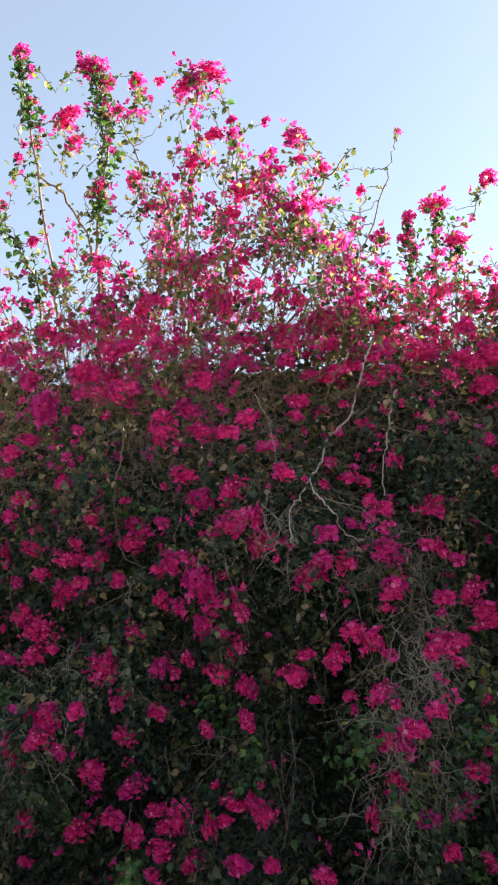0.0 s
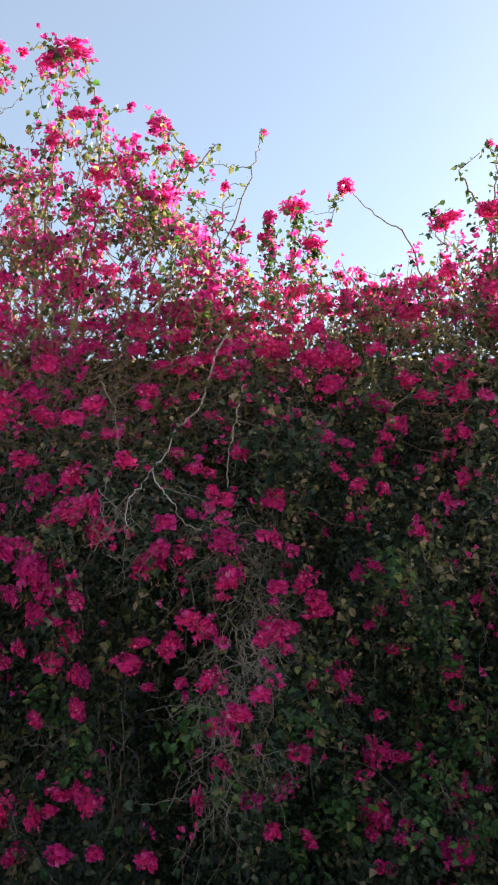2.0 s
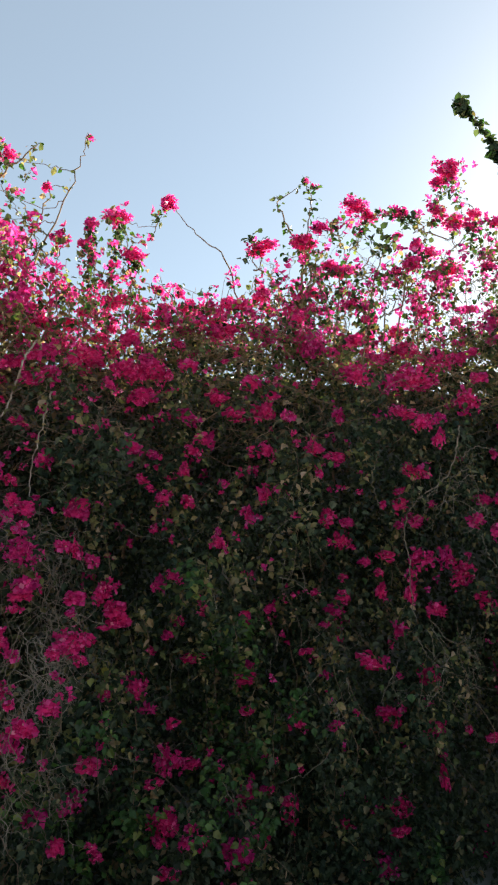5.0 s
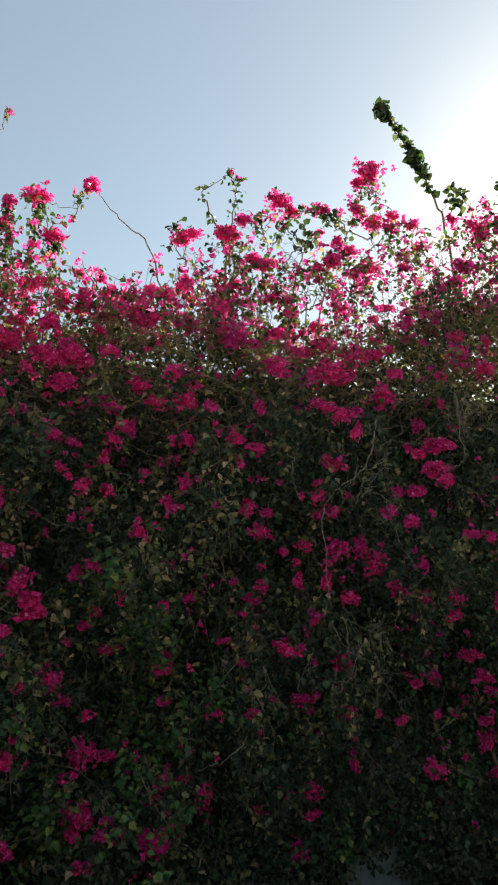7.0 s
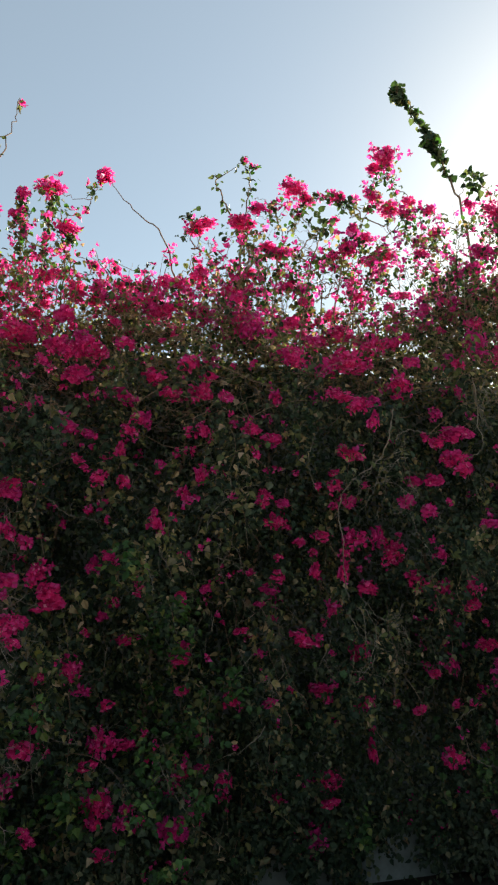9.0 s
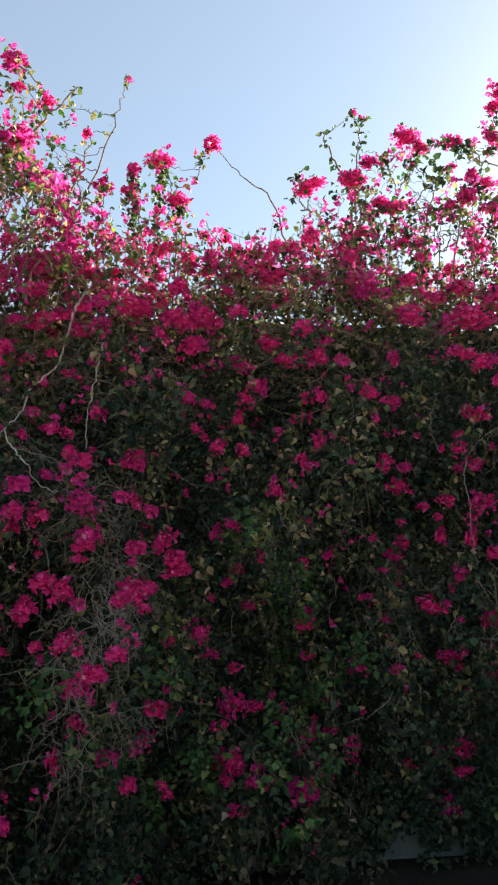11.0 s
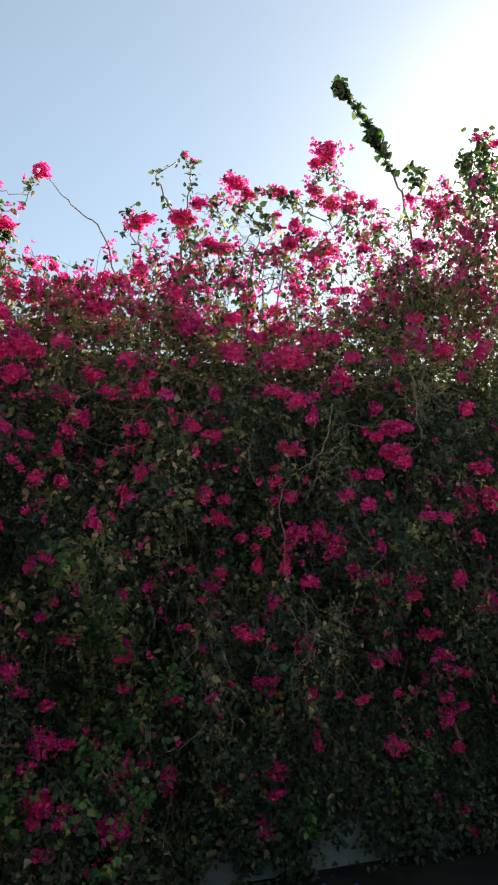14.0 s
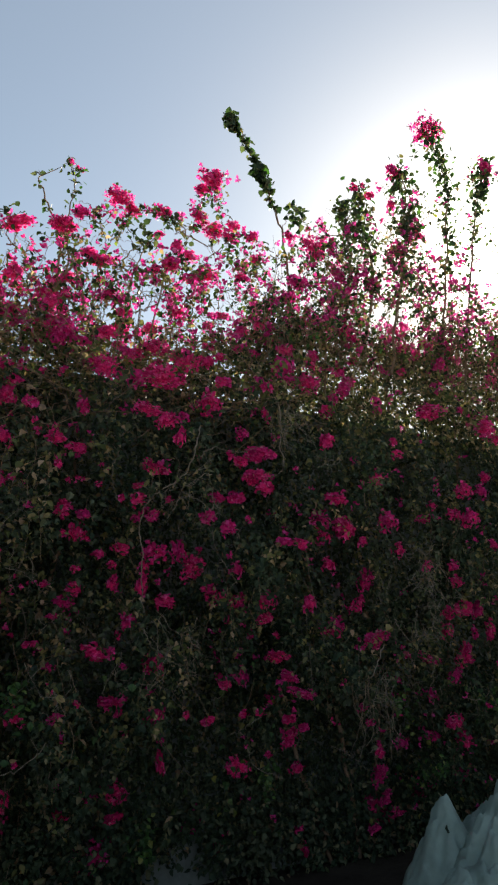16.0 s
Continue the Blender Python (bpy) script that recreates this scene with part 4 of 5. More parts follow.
B_6 = [(-0.49, 2.41, 0.086, 0.054), (-0.16, 2.51, 0.09, 0.045), (0.56, 2.42, 0.12, 0.06), (-0.07, 2.57, 0.058, 0.035), (0.18, 2.54, 0.067, 0.056), (0.78, 2.45, 0.1, 0.06),
       (1.07, 2.47, 0.06, 0.06), (-0.45, 2.55, 0.077, 0.033), (-0.35, 2.57, 0.13, 0.078), (0.32, 2.50, 0.11, 0.073), (-0.16, 2.65, 0.071, 0.047), (0.34, 2.50, 0.093, 0.062),
       (0.94, 2.49, 0.11, 0.09), (-0.10, 2.69, 0.084, 0.072), (0.70, 2.54, 0.11, 0.07), (0.98, 2.57, 0.08, 0.04), (0.24, 2.65, 0.11, 0.086), (-0.38, 2.69, 0.13, 0.077),
       (0.06, 2.72, 0.14, 0.079), (0.31, 2.63, 0.1, 0.083), (0.87, 2.61, 0.09, 0.07), (0.44, 2.63, 0.081, 0.1), (0.36, 2.65, 0.1, 0.093), (0.39, 2.66, 0.082, 0.061)]
B_7 = [(0.55, 2.66, 0.08, 0.06), (0.37, 2.70, 0.11, 0.072), (0.27, 2.83, 0.085, 0.085), (0.51, 2.83, 0.071, 0.05), (0.73, 2.93, 0.14, 0.1), (1.21, 2.88, 0.11, 0.12),
       (0.98, 2.96, 0.18, 0.09)]
C_0 = [(2.40, 0.20, 0.06, 0.05), (1.66, 0.27, 0.15, 0.15), (1.55, 0.29, 0.07, 0.05), (2.20, 0.33, 0.1, 0.08), (1.74, 0.45, 0.09, 0.05), (1.45, 0.50, 0.09, 0.07),
       (1.74, 0.56, 0.13, 0.1), (1.56, 0.59, 0.04, 0.06), (1.40, 0.66, 0.04, 0.04), (1.96, 0.70, 0.05, 0.1), (2.29, 0.70, 0.11, 0.1), (2.59, 0.70, 0.04, 0.04),
       (1.91, 0.83, 0.04, 0.06), (2.63, 0.91, 0.09, 0.04), (2.12, 0.93, 0.08, 0.04), (2.34, 0.95, 0.06, 0.04), (2.02, 0.96, 0.04, 0.04), (2.42, 0.96, 0.06, 0.04),
       (1.85, 0.97, 0.11, 0.1), (1.65, 0.99, 0.05, 0.04), (1.30, 1.00, 0.07, 0.04), (1.61, 1.04, 0.11, 0.07), (2.61, 1.06, 0.16, 0.05), (1.37, 1.07, 0.03, 0.04)]
C_1 = [(1.80, 1.09, 0.08, 0.04), (2.23, 1.10, 0.08, 0.04), (2.58, 1.14, 0.1, 0.06), (2.33, 1.14, 0.06, 0.08), (1.85, 1.17, 0.05, 0.03), (1.59, 1.23, 0.03, 0.03),
       (1.27, 1.23, 0.06, 0.04), (1.81, 1.22, 0.1, 0.1), (2.54, 1.24, 0.13, 0.06), (1.54, 1.28, 0.05, 0.04), (1.44, 1.30, 0.12, 0.07), (2.52, 1.36, 0.04, 0.04),
       (1.60, 1.37, 0.03, 0.04), (1.35, 1.39, 0.05, 0.03), (1.60, 1.44, 0.07, 0.06), (2.23, 1.44, 0.06, 0.04), (2.43, 1.45, 0.09, 0.06), (1.28, 1.46, 0.06, 0.03),
       (1.32, 1.52, 0.1, 0.06), (1.85, 1.54, 0.09, 0.07), (2.25, 1.54, 0.11, 0.08), (2.38, 1.55, 0.11, 0.09), (2.05, 1.57, 0.12, 0.08), (1.37, 1.59, 0.08, 0.06)]
C_2 = [(1.70, 1.61, 0.06, 0.09), (1.56, 1.62, 0.06, 0.07), (1.36, 1.68, 0.05, 0.04), (1.71, 1.70, 0.06, 0.06), (1.54, 1.71, 0.05, 0.04), (2.13, 1.70, 0.07, 0.07),
       (1.98, 1.71, 0.11, 0.12), (1.46, 1.76, 0.06, 0.04), (1.76, 1.78, 0.12, 0.1), (1.57, 1.79, 0.1, 0.05), (1.88, 1.79, 0.09, 0.1), (2.00, 1.80, 0.04, 0.04),
       (1.39, 1.83, 0.04, 0.03), (2.45, 1.84, 0.11, 0.05), (2.36, 1.85, 0.08, 0.04), (1.34, 1.86, 0.07, 0.08), (2.07, 1.91, 0.07, 0.07), (1.35, 1.94, 0.07, 0.04),
       (1.63, 1.94, 0.05, 0.04), (1.98, 1.96, 0.09, 0.06), (2.19, 1.96, 0.04, 0.04), (1.70, 1.97, 0.1, 0.06), (1.54, 2.04, 0.04, 0.04), (1.63, 2.04, 0.08, 0.06)]
C_3 = [(1.80, 2.05, 0.05, 0.03), (1.41, 2.09, 0.04, 0.03), (2.06, 2.08, 0.09, 0.05), (2.15, 2.08, 0.09, 0.06), (1.63, 2.11, 0.07, 0.03), (2.35, 2.15, 0.09, 0.07),
       (1.68, 2.19, 0.14, 0.07), (2.29, 2.21, 0.15, 0.08), (1.29, 2.26, 0.1, 0.05), (2.20, 2.29, 0.09, 0.05), (2.14, 2.32, 0.04, 0.05), (2.32, 2.34, 0.15, 0.08),
       (1.76, 2.34, 0.06, 0.08), (1.70, 2.42, 0.11, 0.08), (1.85, 2.49, 0.06, 0.05), (2.22, 2.45, 0.07, 0.08), (1.59, 2.46, 0.19, 0.06), (1.32, 2.48, 0.06, 0.07),
       (2.37, 2.58, 0.06, 0.08), (2.04, 2.61, 0.12, 0.13), (1.61, 2.69, 0.09, 0.09), (1.42, 2.68, 0.14, 0.1), (1.38, 2.71, 0.1, 0.06), (2.38, 2.74, 0.09, 0.06)]
C_4 = [(1.75, 2.73, 0.24, 0.12), (2.13, 2.76, 0.09, 0.06), (2.44, 2.85, 0.13, 0.13), (1.97, 2.87, 0.1, 0.1), (1.77, 2.94, 0.19, 0.08), (1.46, 2.94, 0.09, 0.06)]
D_0 = [(2.93, 0.13, 0.05, 0.07), (3.45, 0.18, 0.12, 0.06), (3.63, 0.22, 0.15, 0.08), (4.30, 0.21, 0.09, 0.07), (2.89, 0.24, 0.07, 0.05), (3.48, 0.31, 0.15, 0.08),
       (3.88, 0.31, 0.11, 0.1), (3.50, 0.36, 0.1, 0.08), (4.04, 0.38, 0.11, 0.1), (3.42, 0.34, 0.05, 0.05), (4.28, 0.37, 0.1, 0.11), (3.33, 0.54, 0.1, 0.11),
       (2.82, 0.60, 0.09, 0.07), (4.05, 0.68, 0.15, 0.1), (3.28, 0.68, 0.06, 0.07), (3.46, 0.72, 0.08, 0.08), (3.74, 0.73, 0.09, 0.06), (2.69, 0.79, 0.1, 0.1),
       (3.85, 0.82, 0.14, 0.08), (3.24, 0.84, 0.07, 0.04), (2.75, 0.85, 0.07, 0.04), (3.13, 0.94, 0.07, 0.05), (3.68, 0.98, 0.08, 0.08), (3.89, 1.09, 0.1, 0.1)]
D_1 = [(3.98, 1.18, 0.14, 0.08), (3.67, 1.20, 0.15, 0.05), (3.98, 1.23, 0.1, 0.12), (3.48, 1.23, 0.05, 0.04), (3.16, 1.33, 0.15, 0.09), (4.04, 1.36, 0.06, 0.08),
       (3.81, 1.37, 0.1, 0.09), (2.83, 1.38, 0.12, 0.06), (4.19, 1.38, 0.08, 0.12), (2.94, 1.41, 0.07, 0.09), (2.89, 1.43, 0.06, 0.05), (3.84, 1.49, 0.15, 0.08),
       (4.07, 1.51, 0.12, 0.1), (3.94, 1.52, 0.12, 0.08), (2.71, 1.53, 0.08, 0.08), (3.05, 1.53, 0.1, 0.1), (3.08, 1.67, 0.1, 0.12), (3.74, 1.68, 0.11, 0.07),
       (2.80, 1.75, 0.08, 0.08), (3.48, 1.76, 0.07, 0.07), (3.63, 1.77, 0.11, 0.06), (3.30, 1.86, 0.08, 0.08), (3.01, 1.89, 0.07, 0.05), (3.94, 1.91, 0.11, 0.05)]
D_2 = [(2.74, 1.91, 0.08, 0.06), (2.85, 1.96, 0.12, 0.12), (2.70, 2.00, 0.13, 0.09), (3.19, 2.02, 0.12, 0.12), (3.52, 2.06, 0.15, 0.05), (3.77, 2.07, 0.11, 0.11),
       (2.70, 2.10, 0.12, 0.07), (3.73, 2.10, 0.11, 0.07), (3.56, 2.15, 0.07, 0.05), (3.08, 2.27, 0.09, 0.11), (3.85, 2.27, 0.11, 0.1), (4.02, 2.28, 0.09, 0.08),
       (4.07, 2.38, 0.12, 0.06), (3.24, 2.43, 0.07, 0.05), (2.66, 2.43, 0.09, 0.08), (3.23, 2.51, 0.05, 0.05), (4.24, 2.67, 0.1, 0.06), (4.06, 2.71, 0.16, 0.12),
       (2.71, 2.85, 0.14, 0.1), (3.70, 2.81, 0.2, 0.1)]
SKY_A_0 = [(-1.63, 2.88, 0.1), (-1.51, 3.01, 0.1), (-0.77, 3.16, 0.08), (-1.16, 3.2, 0.09), (-1.63, 3.28, 0.07), (-0.55, 3.41, 0.11), (-0.84, 3.43, 0.11),
       (-0.78, 3.53, 0.14), (-0.7, 3.63, 0.11), (-0.61, 3.65, 0.1), (-0.49, 3.68, 0.07), (-1.04, 3.74, 0.12), (-0.52, 3.83, 0.11), (-2.07, 3.93, 0.09),
       (-1.72, 3.97, 0.12), (-1.97, 4.0, 0.07), (-1.8, 4.14, 0.16), (-1.25, 4.26, 0.07), (-0.98, 4.28, 0.16), (-1.59, 4.35, 0.11), (-1.72, 4.53, 0.13)]
SKY_A_1 = [(-0.91, 3.0, 0.11), (-1.01, 3.16, 0.17), (-1.75, 3.17, 0.1), (-1.53, 3.22, 0.1), (-1.93, 3.39, 0.08), (-0.47, 3.41, 0.1), (-0.48, 3.47, 0.12),
       (-1.27, 3.54, 0.09), (-2.14, 3.64, 0.06), (-1.58, 3.68, 0.09), (-1.38, 3.71, 0.09), (-0.64, 3.77, 0.06), (-0.94, 3.9, 0.1), (-0.67, 3.95, 0.06),
       (-0.85, 3.97, 0.06), (-1.49, 4.14, 0.11), (-1.09, 4.21, 0.14), (-2.02, 4.27, 0.1), (-1.38, 4.29, 0.09), (-1.66, 4.43, 0.16), (-2.12, 4.63, 0.11)]
SKY_B_0 = [(1.21, 2.94, 0.14), (0.71, 3.1, 0.12), (1.15, 3.13, 0.13), (0.86, 3.15, 0.12), (0.99, 3.25, 0.08), (0.26, 3.38, 0.1), (-0.34, 3.4, 0.11),
       (0.01, 3.41, 0.1), (-0.13, 3.44, 0.12), (0.97, 3.5, 0.15), (0.03, 3.54, 0.08), (1.21, 3.57, 0.13), (0.16, 3.6, 0.13), (0.44, 3.72, 0.1),
       (-0.22, 3.74, 0.06), (-0.42, 3.89, 0.09), (1.23, 3.97, 0.04), (-0.01, 4.08, 0.05)]
SKY_C_0 = [(1.51, 3.23, 0.12), (1.91, 3.24, 0.14), (1.28, 3.29, 0.09), (1.77, 3.39, 0.07), (1.46, 3.44, 0.13), (2.0, 3.45, 0.12), (1.38, 3.46, 0.1),
       (1.79, 3.47, 0.09), (1.88, 3.52, 0.12), (2.13, 3.52, 0.13), (2.38, 3.57, 0.09), (2.01, 3.61, 0.09), (2.36, 3.65, 0.08), (1.31, 3.68, 0.11),
       (1.93, 3.68, 0.09), (1.8, 3.7, 0.08), (2.48, 3.73, 0.1), (1.62, 3.81, 0.12), (2.29, 3.83, 0.09), (1.53, 3.84, 0.15), (2.17, 3.84, 0.13),
       (1.82, 3.86, 0.1), (2.44, 3.86, 0.1), (2.05, 3.89, 0.13), (2.31, 3.92, 0.11), (1.31, 3.97, 0.04), (1.28, 3.98, 0.03), (2.09, 4.11, 0.11),
       (2.13, 4.19, 0.15), (2.19, 4.24, 0.1)]
SKY_D_0 = [(3.16, 3.32, 0.14), (2.7, 3.5, 0.11), (2.81, 3.63, 0.15), (3.12, 3.78, 0.13), (2.88, 3.9, 0.18), (2.71, 3.93, 0.09), (2.88, 4.05, 0.05),
       (3.67, 4.1, 0.13), (2.99, 4.1, 0.06), (3.86, 4.29, 0.13), (3.4, 4.46, 0.08), (3.66, 4.5, 0.1), (3.29, 4.51, 0.07), (3.38, 4.56, 0.05),
       (3.7, 4.78, 0.15), (4.72, 5.19, 0.14), (4.06, 5.29, 0.27)]

# ---------------------------------------------------------------- the shrubs
shrub_a = Plant(-3.6, -0.45, (0.9, 0.8, 150, 0.9), "tall bushy bougainvillea with crowded magenta bracts and leafy upright shoots")
shrub_b = Plant(-0.45, 1.25, (0.85, 0.45, 650, 0.6), "bougainvillea covering the wall with sparse magenta bracts over dark leaves")
shrub_c = Plant(1.25, 2.6, (0.65, 0.5, 1100, 0.45), "bougainvillea with arching magenta sprays above a dark leafy face")
shrub_d = Plant(2.6, 6.2, (0.5, 0.5, 2000, 0.3), "backlit bougainvillea with tall shoots and dim magenta bracts")
roots(shrub_a, [(-3.2, -3.0), (-2.4, -2.3), (-1.7, -1.6), (-1.1, -1.2), (-0.6, -0.75)])
roots(shrub_b, [(-0.2, -0.1), (0.25, 0.35), (0.6, 0.9)])
roots(shrub_c, [(0.85, 1.4), (3.2, 2.45)])
roots(shrub_d, [(3.4, 3.05), (3.5, 3.6), (4.2, 4.3), (5.1, 5.2)])

# tall shoots of the bushy shrub
column = shrub_a.stem([(-1.57, 3.2, 2.7), (-1.59, 3.1, 3.48), (-1.54, 3.05, 3.92), (-1.63, 3.0, 4.36)], 0.009, 0.004)
# most leaves here take the bright green that imitates sun on them
shrub_a.leafy(column[6:], 380, 0.04, 0.032, sunlit=0.6)
for pts in ([(-1.1, 3.2, 2.6), (-1.16, 3.1, 3.46), (-1.32, 3.05, 3.75), (-1.45, 3.0, 4.03)],
            [(-1.13, 3.3, 2.5), (-1.08, 3.15, 3.38), (-1.06, 3.1, 3.85), (-1.03, 3.0, 4.18)],
            [(-1.42, 3.2, 2.8), (-1.7, 3.1, 3.53), (-1.87, 3.0, 3.73), (-2.08, 3.0, 3.79)],
            [(-0.95, 3.3, 2.7), (-0.63, 3.3, 3.42), (-0.41, 3.3, 3.69), (-0.26, 3.3, 3.89)],
            [(-1.23, 3.3, 2.6), (-0.9, 3.2, 3.2), (-0.83, 3.1, 3.71), (-0.88, 3.1, 4.1)],
            [(-0.89, 3.4, 2.7), (-0.52, 3.4, 3.07), (-0.28, 3.4, 3.37), (-0.2, 3.4, 3.69)]):
    line = shrub_a.stem(pts, 0.009, 0.0028)
    shrub_a.leafy(line[9:], 60, 0.038, 0.018, True)
for pts in ([(-1.9, 3.1, 2.6), (-1.82, 3.0, 3.0), (-1.96, 3.0, 3.3), (-2.11, 3.0, 3.49)],
            [(-1.76, 3.2, 2.7), (-1.96, 3.0, 3.95), (-2.04, 3.0, 4.25), (-2.09, 3.0, 4.56)]):
    line = shrub_a.stem(pts, 0.007, 0.003)
    shrub_a.leafy(line[4:], 170, 0.04, 0.026, sunlit=0.6)

# shoots over the middle
shrub_b.stem([(-0.46, 3.4, 2.7), (-0.22, 3.4, 3.33), (-0.06, 3.4, 3.81), (-0.03, 3.4, 4.03)], 0.006, 0.002)
for pts in ([(0.15, 3.5, 2.9), (0.16, 3.5, 3.37), (0.17, 3.5, 3.6)], [(0.03, 3.5, 2.9), (0.03, 3.5, 3.35), (0.03, 3.5, 3.57)],
            [(0.25, 3.5, 2.95), (0.26, 3.5, 3.3), (0.27, 3.5, 3.41)]):
    line = shrub_b.stem(pts, 0.005, 0.003)
    shrub_b.leafy(line[3:], 420, 0.028, 0.013, sunlit=0.4)
shrub_b.stem([(0.9, 3.5, 2.95), (0.77, 3.5, 3.44), (0.58, 3.5, 3.59), (0.46, 3.5, 3.75)], 0.005, 0.0018)
for pts in ([(1.0, 3.5, 2.8), (1.3, 3.5, 3.37), (1.57, 3.5, 3.43), (1.85, 3.5, 3.45)], [(1.19, 3.5, 2.8), (1.21, 3.5, 3.45), (1.11, 3.5, 3.73), (1.06, 3.5, 3.87)]):
    line = shrub_b.stem(pts, 0.008, 0.003)
    shrub_b.leafy(line[6:], 60, 0.036, 0.014)

# arching sprays
for pts in ([(1.36, 3.5, 2.8), (1.47, 3.5, 3.48), (1.58, 3.5, 3.67), (1.62, 3.5, 3.85)], [(1.29, 3.5, 2.8), (1.25, 3.5, 3.56), (1.27, 3.5, 3.82), (1.25, 3.5, 3.99)],
            [(1.73, 3.5, 2.8), (1.85, 3.5, 3.45), (2.03, 3.5, 3.8), (2.14, 3.5, 4.19)], [(1.83, 3.5, 2.8), (2.03, 3.5, 3.43), (2.23, 3.5, 3.75), (2.43, 3.5, 3.91)],
            [(1.56, 3.5, 2.8), (1.68, 3.5, 3.5), (1.87, 3.5, 3.78), (1.8, 3.5, 3.86)]):
    line = shrub_c.stem(pts, 0.0055, 0.002)
    shrub_c.leafy(line[8:], 60, 0.038, 0.018)

# the long bare-tipped shoot with a dark leafy head, and the tall backlit ones
spire = shrub_d.stem([(2.84, 3.6, 3.1), (2.79, 3.6, 3.86), (2.73, 3.68, 4.33), (2.6, 3.68, 4.56), (2.46, 3.68, 4.76), (2.36, 3.68, 4.89)], 0.009, 0.004)
shrub_d.leafy(spire[12:], 170, 0.046, 0.011, broad=1.25, sunlit=0.1)
shrub_d.leafy(spire[-5:], 900, 0.05, 0.022, broad=1.3, sunlit=0.1)
shrub_d.leafy(spire[16:23], 480, 0.05, 0.018, broad=1.3, sunlit=0.1)
for pts in ([(3.16, 3.5, 3.1), (3.28, 3.5, 3.86), (3.25, 3.5, 4.21), (3.24, 3.5, 4.37)], [(3.36, 3.5, 3.1), (3.49, 3.5, 3.92), (3.39, 3.5, 4.25), (3.38, 3.5, 4.55)],
            [(4.04, 3.4, 3.2), (4.15, 3.4, 4.19), (4.2, 3.4, 4.8), (4.02, 3.4, 5.22)], [(3.54, 3.4, 3.1), (3.71, 3.4, 4.07), (3.78, 3.4, 4.42), (3.69, 3.4, 4.8)],
            [(4.39, 3.5, 3.2), (4.62, 3.5, 4.63), (4.72, 3.5, 5.04), (4.78, 3.5, 5.3)]):
    line = shrub_d.stem(pts, 0.010, 0.004)
    shrub_d.leafy(line[5:], 360, 0.044, 0.042)

# the bare stems that hang over the face
shrub_b.stem([(-0.16, 3.14, 2.73), (-0.20, 3.03, 2.58), (-0.24, 3.12, 2.47), (-0.28, 3.10, 2.35), (-0.37, 3.05, 2.24), (-0.39, 2.98, 2.12), (-0.41, 2.80, 2.02), (-0.36, 2.70, 1.93), (-0.30, 2.66, 1.86), (-0.27, 2.78, 1.80), (-0.20, 2.79, 1.77)], 0.0056, 0.0018, pale_bark_mat, "pale bare stem hanging over the leaves", 0.0035, "bare_stem")
shrub_b.stem([(-0.06, 2.99, 2.44), (-0.09, 3.07, 2.35), (-0.11, 3.04, 2.20), (-0.13, 3.08, 2.06), (-0.12, 3.02, 1.98)], 0.005, 0.002, pale_bark_mat, "pale bare stem hanging over the leaves", 0.0035, "bare_stem")
shrub_b.stem([(-0.41, 2.80, 2.02), (-0.45, 2.76, 1.94), (-0.47, 2.67, 1.87), (-0.43, 2.47, 1.76), (-0.44, 2.55, 1.71)], 0.0036, 0.0014, pale_bark_mat, "pale bare stem hanging over the leaves", 0.0035, "bare_stem")
shrub_b.stem([(-0.16, 3.04, 2.44), (-0.19, 3.06, 2.38), (-0.24, 3.07, 2.34)], 0.0036, 0.002, dry_mat, "thin dry stem hanging over the leaves", 0.0035, "bare_stem")
shrub_a.stem([(-0.63, 2.73, 2.37), (-0.58, 2.73, 2.28), (-0.55, 2.72, 2.17), (-0.52, 2.67, 2.06)], 0.0034, 0.0016, tangle_mat, "thin pale dry stem hanging over the leaves", 0.0035, "bare_stem")
shrub_a.stem([(-1.20, 2.70, 2.28), (-1.20, 2.71, 2.14), (-1.21, 2.69, 2.02), (-1.24, 2.75, 1.91), (-1.21, 2.77, 1.76), (-1.18, 2.79, 1.69), (-1.08, 2.76, 1.66)], 0.0036, 0.0016, dry_mat, "thin dry stem hanging over the leaves", 0.0035, "bare_stem")
shrub_a.stem([(-1.28, 2.59, 2.07), (-1.41, 2.65, 1.94), (-1.47, 2.65, 1.89), (-1.59, 2.75, 1.88)], 0.003, 0.0014, dry_mat, "thin dry stem hanging over the leaves", 0.0035, "bare_stem")
shrub_a.stem([(-1.60, 2.57, 2.34), (-1.72, 2.68, 2.30), (-1.76, 2.70, 2.20)], 0.0032, 0.0016, tangle_mat, "thin pale dry stem hanging over the leaves", 0.0035, "bare_stem")
shrub_c.stem([(1.87, 3.01, 2.41), (1.85, 3.01, 2.29), (1.83, 3.10, 2.17), (1.75, 3.12, 2.10), (1.66, 3.13, 2.03), (1.62, 3.15, 1.90), (1.65, 3.17, 1.76), (1.66, 3.20, 1.62), (1.67, 3.17, 1.48)], 0.004, 0.0018, tangle_mat, "thin pale dry stem hanging over the leaves", 0.0035, "bare_stem")
shrub_c.stem([(1.63, 3.12, 1.43), (1.68, 3.09, 1.33), (1.80, 3.24, 1.24)], 0.0028, 0.0014, dry_mat, "thin dry stem hanging over the leaves", 0.0035, "bare_stem")
shrub_d.stem([(2.37, 3.05, 2.63), (2.40, 3.07, 2.49), (2.39, 3.06, 2.38), (2.41, 3.05, 2.28), (2.37, 3.05, 2.22), (2.29, 3.06, 2.18)], 0.0034, 0.0016, tangle_mat, "thin pale dry stem hanging over the leaves", 0.0035, "bare_stem")
